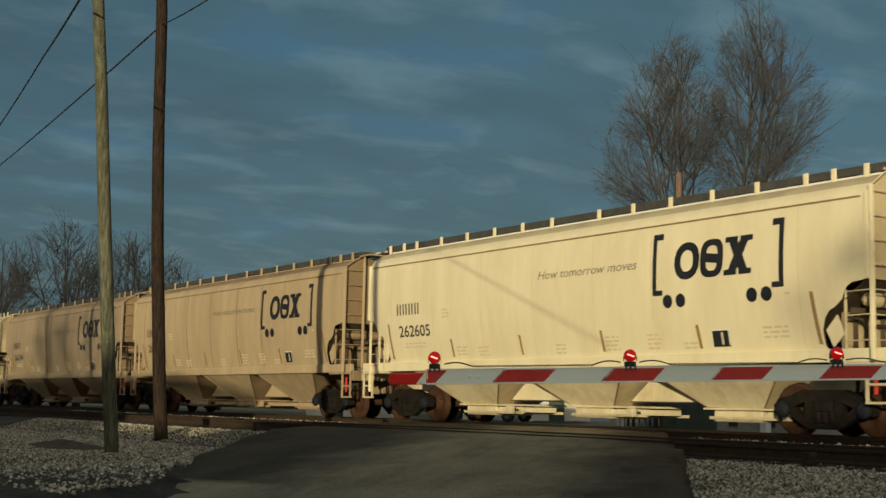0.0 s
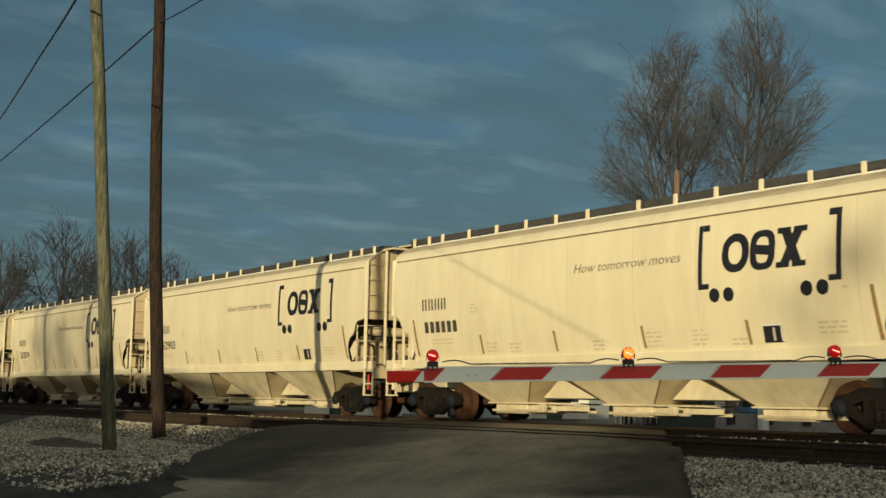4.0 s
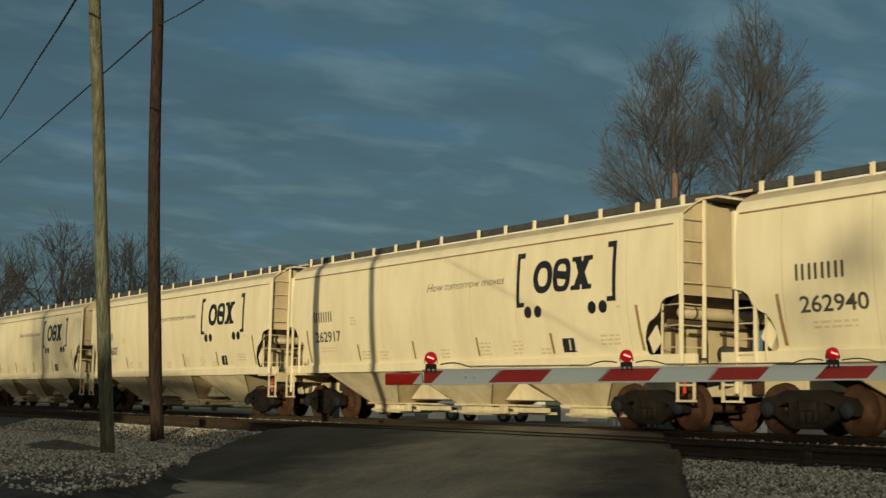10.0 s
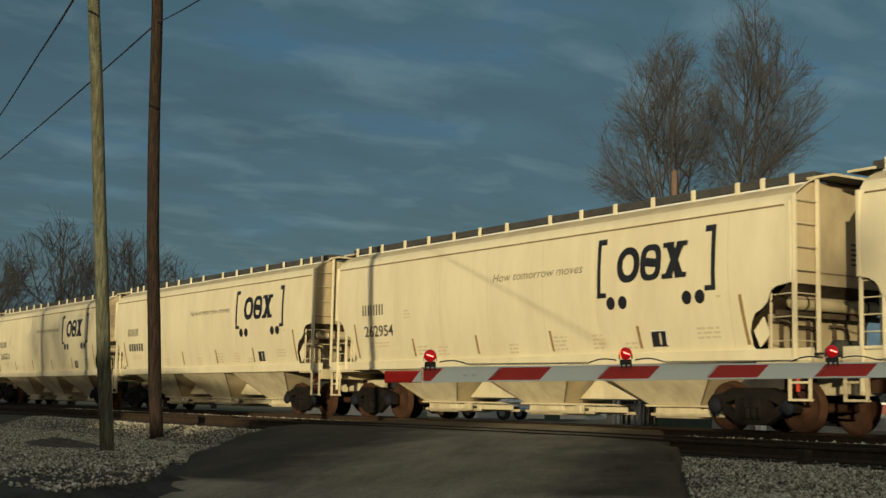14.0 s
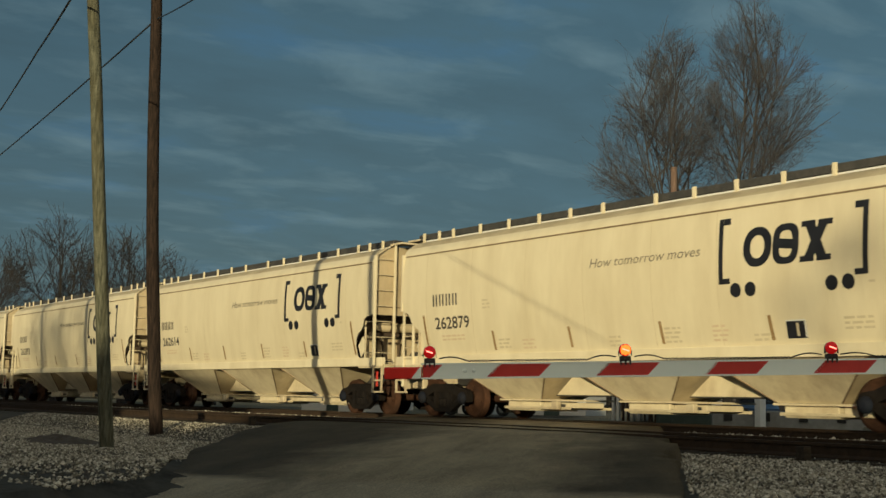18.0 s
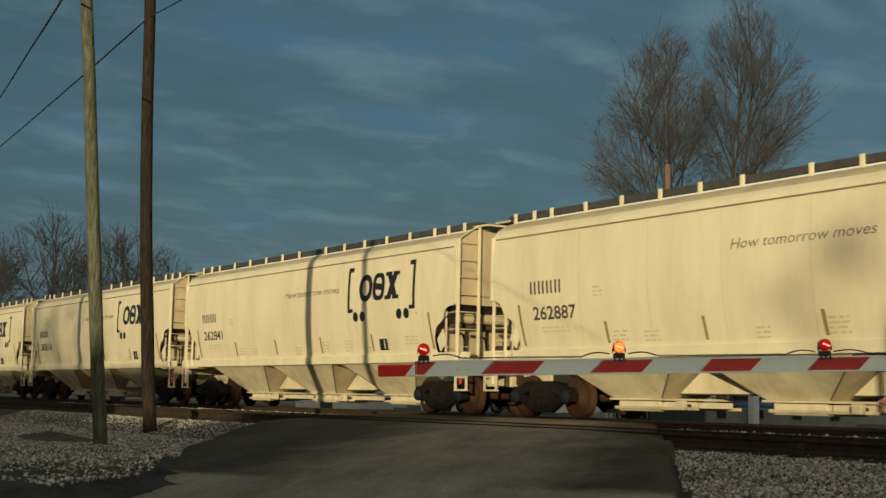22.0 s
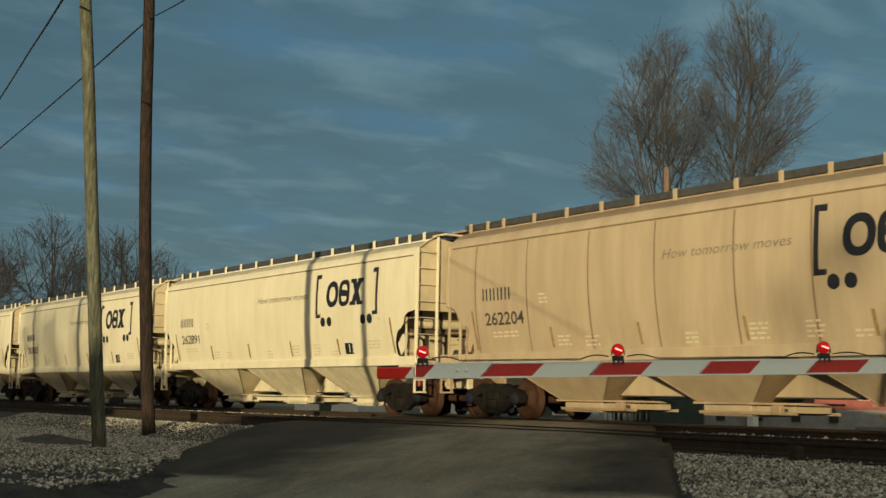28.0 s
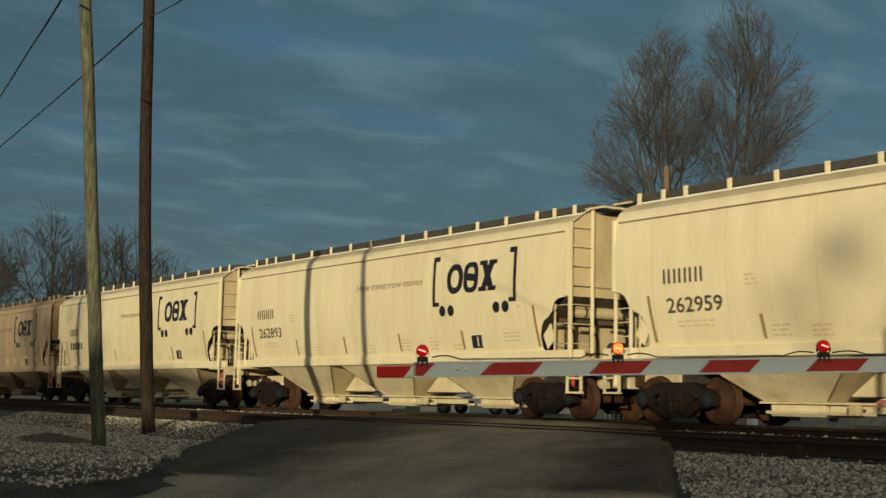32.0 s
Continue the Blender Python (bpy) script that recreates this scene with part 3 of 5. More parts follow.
def decal(bm, outline, lift=0.007):
    """A painted shape on the curved side: (s, z) corners of a convex outline, cut into bands by height."""
    zs = [z for _, z in outline]
    z0, z1 = min(zs), max(zs)
    bands = max(1, int((z1 - z0) / 0.12)) if len(outline) < 5 else 12
    lines = []
    n = len(outline)
    for k in range(bands + 1):
        z = z0 + (z1 - z0) * k / bands
        zc = min(z1 - 1e-5, max(z0 + 1e-5, z))
        hits = []
        for i in range(n):
            (sa, za), (sb, zb) = outline[i], outline[(i + 1) % n]
            if (za - zc) * (zb - zc) <= 0 and abs(zb - za) > 1e-9:
                hits.append(sa + (sb - sa) * (zc - za) / (zb - za))
        lines.append((min(hits), max(hits), z))
    prev = None
    for a, b, z in lines:
        y = -side_y(z) - lift
        cur = (bm.verts.new((a, y, z)), bm.verts.new((b, y, z)))
        if prev:
            bm.faces.new((prev[0], prev[1], cur[1], cur[0]))
        prev = cur
    return bm


def rect(s0, s1, z0, z1, lean=0.0):
    return [(s0, z0), (s1, z0), (s1 + lean, z1), (s0 + lean, z1)]


def make_body(car, paint, steel):
    # shell: curved sides, rounded roof, upright ends and sloping end sheets
    bm = bmesh.new()
    heights = [1.46, 1.54, 1.66, 1.80, 2.00, 2.12, 2.18, 2.30, 2.42, 2.50, 2.56, 2.60, 2.85, 3.1, 3.25, 3.45, 3.62, 3.78, 3.90, 3.97]
    roof = [(1.565, 4.02), (1.53, 4.10), (1.45, 4.20), (1.31, 4.30), (1.14, 4.38), (1.0, 4.42), (0.6, 4.45), (0.0, 4.46)]
    ring = [(-side_y(z), z) for z in heights] + [(-y, z) for y, z in roof] + [(y, z) for y, z in roof[-2::-1]] + [(side_y(z), z) for z in heights[::-1]]
    cols = [-1, -0.82, -0.6, -0.4, -0.2, 0, 0.2, 0.4, 0.6, 0.82, 1]
    rows = [[(c * side_end(z, HALF if c > 0 else TAIL), y, z) for c in cols] for y, z in ring]
    vs = grid_mesh(bm, rows)
    for f in bm.faces:
        f.smooth = True
    top = [i for i, (y, z) in enumerate(ring) if z >= 2.6]
    bmesh.ops.recalc_face_normals(bm, faces=bm.faces)
    # upper roof in the darker paint: stains, and its grazing shade as colour
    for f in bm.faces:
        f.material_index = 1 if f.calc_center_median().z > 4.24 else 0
    part("carbody", bm, [paint, CREAM_DIRT_SHADE if paint is CREAM else TAN_DIRT_SHADE], car)
    for sgn, end in ((-1, TAIL), (1, HALF)):
        bm = bmesh.new()
        cap = [bm.verts.new((sgn * end, ring[i][0], ring[i][1])) for i in top]
        bm.faces.new(cap if sgn > 0 else cap[::-1])
        part("end_sheet", bm, END_PAINT if paint is CREAM else TAN_DIRT_SHADE, car, "grimy end sheet")
        for y in (-1.575, 1.575):
            part("corner_post", boxed(sgn * end - 0.05, sgn * end + 0.03, y - 0.045, y + 0.045, 2.6, 4.04, 0.01), paint, car)
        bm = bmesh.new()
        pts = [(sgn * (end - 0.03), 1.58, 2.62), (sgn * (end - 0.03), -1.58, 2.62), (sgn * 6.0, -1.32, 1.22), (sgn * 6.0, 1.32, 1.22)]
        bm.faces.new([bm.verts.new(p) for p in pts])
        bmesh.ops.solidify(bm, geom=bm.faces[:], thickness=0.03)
        part("slope_sheet", bm, DARK_BROWN, car, "dark brown sloping end sheet")
        part("end_seam", boxed(min(sgn * end, sgn * (end + 0.015)), max(sgn * end, sgn * (end + 0.015)), -1.52, 1.52, 2.80, 2.825), SEAM, car)
    for s in (-6.95, -5.0, -2.9, -0.9, 1.2, 3.0, 6.75):
        part("weld_seam", decal(bmesh.new(), rect(s, s + (0.022 if paint is CREAM else 0.045), 1.50, 3.94, 0.0), 0.003), PALE_SEAM if paint is CREAM else SEAM, car)
    bm = bmesh.new()
    for i in range(5):
        box(bm, HALF, HALF + 0.006, -0.02, 0.14, 3.0 + 0.09 * i, 3.04 + 0.09 * i)
    tagged(part("data_panel", bm, STENCIL, car), kind="stuff")
    # eave lip
    for sy in (-1, 1):
        part("eave_seam", boxed(-TAIL + 0.12, HALF - 0.15, min(sy * 1.55, sy * 1.592), max(sy * 1.55, sy * 1.592), 3.965, 3.992), SEAM, car)
    # side sills
    for sy in (-1, 1):
        y0, y1 = sorted((sy * 1.36, sy * 1.475))
        part("side_sill", boxed(-8.55, 8.55, y0, y1, 1.25, 1.475, 0.01), paint, car)
    # roof walk and its stanchions
    for sy in (-1, 1):
        y0, y1 = sorted((sy * 0.74, sy * 1.05))
        part("roof_walk", boxed(-8.22, 8.30, y0, y1, 4.455, 4.605, 0.01), GRATING, car, "dark steel grating roof walk")
        post = None
        for s in (0.82, 1.92, 3.04, 4.20, 5.36, 6.53, 7.16, 7.86):
            for sgn in (-1, 1):
                m = pose(sgn * s, sy * 1.12, 0)
                if post is None:
                    post = part("stanchion", boxed(-0.05, 0.05, -0.018, 0.018, 4.30, 4.615, 0.006), paint, car)
                    post.matrix_local = m
                else:
                    share(post, car, m)
    part("hatch_trough", boxed(-8.1, 8.1, -0.66, 0.66, 4.38, 4.46, 0.02), paint, car)
    # roof lip; on cream wagons white paint gives its sunlit edge
    for sy in (-1, 1):
        y0, y1 = sorted((sy * 1.04, sy * 1.07))
        part("roof_lip", boxed(-8.0, 8.12, y0, y1, 4.40, 4.434), WHITE if paint is CREAM else steel, car, "thin lip along the roof, white where its lit edge is painted in")
    for sgn in (-1, 1):
        x0, x1 = sorted((sgn * 8.15, sgn * 8.75))
        part("end_walk", boxed(x0, x1 - 0.02 if sgn > 0 else x1, -1.04, 1.04, 4.47, 4.50), GRATING, car)
        part("walk_edge", boxed(x0, x1 - 0.02 if sgn > 0 else x1, -1.06, -1.04, 4.465, 4.51), steel, car)
        part("walk_edge", boxed(sgn * 8.74 - 0.01, sgn * 8.74 + 0.01, -1.04, 1.04, 4.465, 4.51), steel, car)


def make_underside(car, side_paint, steel):
    paint = CREAM_DIRT_SHADE if side_paint is CREAM else TAN_DIRT_SHADE
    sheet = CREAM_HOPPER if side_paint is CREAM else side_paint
    for c in (-4.28, 0.0, 4.28):
        # a hopper that narrows on all four sides towards its outlet
        bm = bmesh.new()
        t = [(c - 1.76, -1.40, 1.26), (c + 1.92, -1.40, 1.26), (c + 1.92, 1.40, 1.26), (c - 1.76, 1.40, 1.26)]
        b = [(c - 0.75, -0.60, 0.47), (c + 0.75, -0.60, 0.47), (c + 0.75, 0.60, 0.47), (c - 0.75, 0.60, 0.47)]
        tv, bv = [bm.verts.new(p) for p in t], [bm.verts.new(p) for p in b]
        for i in range(4):
            bm.faces.new((tv[i], tv[(i + 1) % 4], bv[(i + 1) % 4], bv[i]))
        bm.faces.new(bv)
        bmesh.ops.recalc_face_normals(bm, faces=bm.faces)
        # end slopes get the darker paint, their shade put into the colour
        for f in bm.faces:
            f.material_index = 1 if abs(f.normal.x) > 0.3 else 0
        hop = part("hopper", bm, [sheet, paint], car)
        # rim angles along the sloping corners, outlet box and sliding gate
        for sx, top in ((-1, 1.76), (1, 1.92)):
            part("corner_angle", tubed((c + sx * top, -1.405, 1.25), (c + sx * 0.75, -0.605, 0.48), 0.018, seg=5), SEAM, hop)
        part("outlet_lip", boxed(c - 0.80, c + 1.80, -0.66, 0.66, 0.425, 0.465), steel, hop)
        part("outlet_frame", boxed(c - 0.62, c + 0.62, -0.55, 0.55, 0.20, 0.42, 0.02), sheet, hop)
        part("gate_pan", boxed(c + 0.70, c + 1.62, -0.50, 0.50, 0.28, 0.405, 0.01), sheet, hop)
        part("outlet_rail", boxed(c - 0.70, c + 1.76, -0.60, -0.56, 0.24, 0.30, 0.005), steel, hop)
        part("outlet_rail", boxed(c - 0.70, c + 1.76, 0.56, 0.60, 0.24, 0.30, 0.005), steel, hop)
        part("gate_rod", tubed((c + 1.45, -0.78, 0.33), (c + 1.45, 0.78, 0.33), 0.032), DARK_STEEL, hop)
        part("gate_capstan", boxed(c + 1.34, c + 1.56, -0.80, -0.68, 0.24, 0.42, 0.02), steel, hop)
    for c in (-2.14, 2.14):
        for y0, y1 in ((-0.47, -0.44), (0.44, 0.47)):
            bm = prism(bmesh.new(), [(c - 0.46, 0.97), (c + 0.66, 0.97), (c + 1.28, 0.57), (c - 1.0, 0.57)], y0, y1)
            part("ridge_plate", bm, sheet if y0 < 0 else paint, car)
        # dark strip drawn as the shadow under the ridge plates
        part("ridge_flange", boxed(c - 1.02, c + 1.30, -0.475, 0.475, 0.545, 0.569), DARK_STEEL, car)
    # black, so that the shadow between the hoppers sits in the sill's colour
    part("centre_sill", boxed(-8.3, 8.3, -0.19, 0.19, 0.78, 1.18, 0.02), DARK_STEEL, car)
    for sgn in (-1, 1):
        x0, x1 = sorted((sgn * 7.30, sgn * 8.62))
        part("end_platform", boxed(x0, x1, -1.46, 1.46, 1.20, 1.26, 0.01), steel, car)
        x0, x1 = sorted((sgn * 8.56, sgn * 8.66))
        part("end_sill", boxed(x0, x1, -1.46, 1.46, 1.02, 1.30, 0.015), paint, car)
        part("draft_sill", boxed(min(sgn * 7.6, sgn * 8.66), max(sgn * 7.6, sgn * 8.66), -0.24, 0.24, 0.68, 1.02, 0.02), steel, car)
        bm = boxed(min(sgn * 8.5, sgn * 8.78), max(sgn * 8.5, sgn * 8.78), -0.07, 0.07, 0.80, 0.95, 0.02)
        box(bm, min(sgn * 8.72, sgn * 8.92), max(sgn * 8.72, sgn * 8.92), -0.15, 0.13, 0.72, 1.02, 0.03)
        part("coupler", bm, WHEEL, car, "rusty knuckle coupler")
        # ribbed bulkhead under the end slope, its darker paint standing for recess shade
        part("bulkhead", boxed(min(sgn * 7.44, sgn * 7.48), max(sgn * 7.44, sgn * 7.48), -1.30, 1.30, 1.26, 2.10), END_PAINT if side_paint is CREAM else TAN_DIRT_SHADE, car)
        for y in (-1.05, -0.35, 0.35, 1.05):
            part("rib", boxed(min(sgn * 7.48, sgn * 7.56), max(sgn * 7.48, sgn * 7.56), y - 0.02, y + 0.02, 1.26, 2.05), DARK_BROWN, car)
        # bent air pipes before the bulkhead
        for y, top in ((-0.95, 1.98), (-0.30, 1.90), (0.55, 1.95)):
            pts = [Vector((sgn * 7.62, y - 0.42, top)), Vector((sgn * 7.64, y - 0.12, top)), Vector((sgn * 7.66, y - 0.02, top - 0.06)), Vector((sgn * 7.66, y + 0.02, top - 0.18)), Vector((sgn * 7.66, y + 0.02, 1.26))]
            part("air_pipe", cord(pts, 0.028, 6), DARK_BROWN, car)
        bm = prism(bmesh.new(), [(sgn * 7.37, 1.51), (sgn * 7.60, 1.72), (sgn * 7.45, 2.05), (sgn * 7.22, 1.80)], -1.43, -1.40)
        part("corner_gusset", bm, side_paint, car)


def make_ironwork(car, paint, steel):
    def rung(a, b, r=0.013, name="rung"):
        part(name, tubed(a, b, r, seg=6), steel, car)
    # tall ladder on the leading end
    part("ladder_stile", boxed(8.29, 8.36, -1.625, -1.555, 1.26, 4.15, 0.008), paint, car)
    part("ladder_stile", boxed(8.29, 8.36, -1.02, -0.965, 1.26, 4.52, 0.008), paint, car)
    for i in range(7):
        z = 1.60 + 0.41 * i
        rung((8.325, -1.59, z), (8.325, -1.0, z), 0.012)
    rung((8.325, -1.59, 4.14), (8.325, -1.25, 4.38), 0.016)
    rung((8.325, -1.25, 4.38), (8.325, -0.99, 4.50), 0.016)
    # grab frame beside it
    part("grab_post", boxed(7.66, 7.70, -1.50, -1.46, 1.47, 2.46, 0.006), steel, car)
    for z in (1.60, 2.02, 2.42):
        rung((7.68, -1.48, z), (8.32, -1.59, z), name="grab_iron")
    # short ladder, posts and brake gear on the trailing end
    for s in (-8.13, -7.67):
        part("ladder_stile", boxed(s - 0.03, s + 0.03, -1.53, -1.475, 0.72 if s < -8 else 1.26, 2.60, 0.008), paint, car)
    for i in range(5):
        z = 1.42 + 0.28 * i
        rung((-8.13, -1.50, z), (-7.67, -1.50, z))
    part("grab_post", boxed(-7.46, -7.42, -1.49, -1.45, 1.30, 2.2, 0.006), steel, car)
    rung((-7.44, -1.47, 2.2), (-7.67, -1.50, 2.5), name="grab_iron")
    for y in (-0.5, -1.0):
        part("end_post", boxed(-8.15, -8.09, y - 0.03, y + 0.03, 1.26, 2.60, 0.006), steel, car)
    part("brake_panel", boxed(-8.02, -7.50, -0.66, -0.62, 1.28, 2.12, 0.01), WHEEL, car, "maroon-brown brake gear panel")
    # stirrup steps
    for s0, s1 in ((-8.55, -8.05), (8.05, 8.55)):
        bm = bmesh.new()
        box(bm, s0, s0 + 0.05, -1.47, -1.43, 0.58, 1.26)
        box(bm, s1 - 0.05, s1, -1.47, -1.43, 0.58, 1.26)
        box(bm, s0, s1, -1.475, -1.40, 0.56, 0.60)
        box(bm, s0 + 0.05, s1 - 0.05, -1.46, -1.44, 0.86, 0.90)
        part("stirrup_step", bm, steel, car)
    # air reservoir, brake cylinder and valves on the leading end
    # the reservoir's darker paint holds the shade of the recess around it
    part("air_reservoir", lathe(bmesh.new(), [(0.03, -1.18), (0.10, -1.14), (0.125, -1.05), (0.125, 1.05), (0.10, 1.14), (0.03, 1.18)], 16), CREAM_DIRT_SHADE if paint is CREAM else TAN_DIRT_SHADE, car).matrix_local = pose(7.86, -0.05, 2.30)
    for y in (-0.85, 0.75):
        part("reservoir_strap", lathe(bmesh.new(), [(0.132, -0.025), (0.136, 0.0), (0.132, 0.025)], 16), DARK_BROWN, car).matrix_local = pose(7.86, y, 2.30)
    part("cross_beam", boxed(7.70, 7.78, -1.40, 1.40, 2.06, 2.16, 0.01), DARK_BROWN, car)
    part("brake_cylinder", lathe(bmesh.new(), [(0.06, -0.42), (0.16, -0.38), (0.16, 0.3), (0.05, 0.4)], 14), DARK_STEEL, car).matrix_local = pose(8.0, 0.2, 1.52)
    part("brake_valve", boxed(-7.9, -7.55, -1.1, -0.75, 1.28, 1.75, 0.04), TRUCK, car)
    part("brake_pipe", tubed((7.3, -1.18, 1.38), (8.6, -1.18, 1.38), 0.02, seg=6), DARK_STEEL, car)
    part("red_lever", boxed(8.18, 8.24, -1.42, -1.38, 0.72, 1.12, 0.01), RED_PAINT, car, "red brake lever")
    # black sheets give the shaded recess behind the leading and trailing corners
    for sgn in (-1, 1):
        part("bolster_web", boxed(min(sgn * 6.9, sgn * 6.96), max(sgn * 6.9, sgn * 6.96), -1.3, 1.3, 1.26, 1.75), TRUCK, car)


def make_markings(car, strip):
    for s, top in ((-7.05, 2.46), (-4.24, 2.0), (-1.46, 2.0), (1.36, 2.0), (4.18, 2.0), (7.06, 2.46)):
        part("wear_plate", decal(bmesh.new(), rect(s + 0.02, s + 0.10, 1.56, top, -0.10 * (top - 1.56)), 0.012), strip, car, "slanted yellow reflective strip" if strip is YELLOW_STRIP else "slanted rust-brown reinforcing strip")
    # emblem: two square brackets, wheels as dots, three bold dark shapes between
    for s0, z0, s1 in ((3.05, 2.60, 1), (6.43, 2.58, -1)):
        bm = bmesh.new()
        lean = 0.04
        decal(bm, rect(min(s0, s0 + s1 * 0.11), max(s0, s0 + s1 * 0.11), z0, 3.80, lean))
        decal(bm, rect(min(s0 + s1 * 0.11, s0 + s1 * 0.28), max(s0 + s1 * 0.11, s0 + s1 * 0.28), z0, z0 + 0.10, 0.004))
        decal(bm, [(q[0] + lean, q[1]) for q in rect(min(s0 + s1 * 0.11, s0 + s1 * 0.28), max(s0 + s1 * 0.11, s0 + s1 * 0.28), 3.68, 3.80, 0.004)])
        part("emblem_bracket", bm, LOGO, car, "navy painted square bracket")
    for s in (3.46, 3.82, 5.66, 6.01):
        pts = [(s + 0.135 * math.cos(a), 2.48 + 0.135 * math.sin(a)) for a in [2 * math.pi * i / 16 for i in range(16)]]
        part("emblem_dot", decal(bmesh.new(), pts), LOGO, car)
    sl = 0.08

    def lean(pts):
        return [(s + (z - 2.88) * sl, z) for s, z in pts]

    def hollow(cs, rx, rz, wx, wz, power):
        """A closed rounded loop; a higher power squares it."""
        bm = bmesh.new()
        n = 28

        def at(a, ax, az):
            c, sn = math.cos(a), math.sin(a)
            return cs + ax * math.copysign(abs(c) ** (2 / power), c), 3.22 + az * math.copysign(abs(sn) ** (2 / power), sn)
        for i in range(n):
            a0, a1 = 2 * math.pi * i / n, 2 * math.pi * (i + 1) / n
            decal_quad(bm, lean([at(a0, rx, rz), at(a1, rx, rz), at(a1, rx - wx, rz - wz), at(a0, rx - wx, rz - wz)]))
        return bm
    part("emblem_shape", hollow(4.00, 0.34, 0.355, 0.17, 0.15, 2.2), LOGO, car, "bold navy ring of the painted emblem")
    bm = hollow(4.66, 0.30, 0.355, 0.15, 0.12, 3.0)
    decal_quad(bm, lean([(4.46, 3.16), (4.86, 3.11), (4.86, 3.28), (4.46, 3.33)]), 0.009)
    part("emblem_shape", bm, LOGO, car, "bold navy barred block of the painted emblem")
    bm = bmesh.new()
    for s0, s1 in ((5.05, 5.40), (5.40, 5.05)):
        decal(bm, lean([(s0, 2.87), (s0 + 0.22, 2.87), (s1 + 0.22, 3.57), (s1, 3.57)]), 0.008 + 0.002 * (s0 < s1))
    for s0, s1, z0 in ((5.0, 5.31, 2.87), (5.37, 5.68, 2.87), (5.0, 5.31, 3.47), (5.37, 5.68, 3.47)):
        decal_quad(bm, lean(rect(s0, s1, z0, z0 + 0.10)), 0.013)
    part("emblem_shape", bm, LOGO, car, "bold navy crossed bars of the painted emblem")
    # reporting mark as plain blocks
    for i in range(4):
        s = -6.64 + 0.285 * i
        bm = bmesh.new()
        decal(bm, rect(s, s + 0.060, 2.66, 2.94))
        decal(bm, rect(s + 0.135, s + 0.195, 2.66, 2.94))
        part("stencil_bar", bm, STENCIL, car)
    # small data panels, too fine to read
    for s, w, z, rows_, mat in ((-6.40, 0.95, 1.83, 2, PINK), (-4.62, 0.30, 2.52, 3, FAINT), (-4.10, 0.45, 1.60, 3, FAINT), (-3.19, 0.46, 1.57, 3, PINK), (-0.25, 0.34, 1.55, 3, FAINT), (1.40, 0.45, 1.58, 4, FAINT), (2.70, 0.41, 1.58, 4, PINK), (3.72, 0.40, 1.56, 2, FAINT), (5.77, 0.60, 1.70, 3, FAINT), (6.36, 0.12, 2.44, 1, FAINT)):
        bm = bmesh.new()
        for r in range(rows_):
            x = s + 0.07
            k = 0
            while x < s + w + 0.02:
                step = (0.17, 0.11, 0.22)[(r + k) % 3]
                decal_quad(bm, rect(x, min(s + w + 0.07, x + step), z + 0.085 * r, z + 0.085 * r + 0.04))
                x += step + 0.05
                k += 1
        tagged(part("data_panel", bm, mat, car), kind="stuff")
    plate = part("inspection_plate", decal(bmesh.new(), rect(4.57, 5.01, 1.58, 1.88), 0.008), LOGO, car, "black and white inspection stencil")
    part("plate_border", decal(bmesh.new(), rect(4.57, 5.01, 1.875, 1.90), 0.012), WHITE, plate)
    part("plate_mark", decal(bmesh.new(), rect(4.79, 4.85, 1.62, 1.84), 0.012), FAINT, plate)
    part("plate_mark", decal(bmesh.new(), rect(4.98, 5.01, 1.60, 1.88), 0.012), WHITE, plate)


def decal_quad(bm, q, lift=0.007):
    f = [bm.verts.new((s, -side_y(z) - lift, z)) for s, z in q]
    bm.faces.new(f)


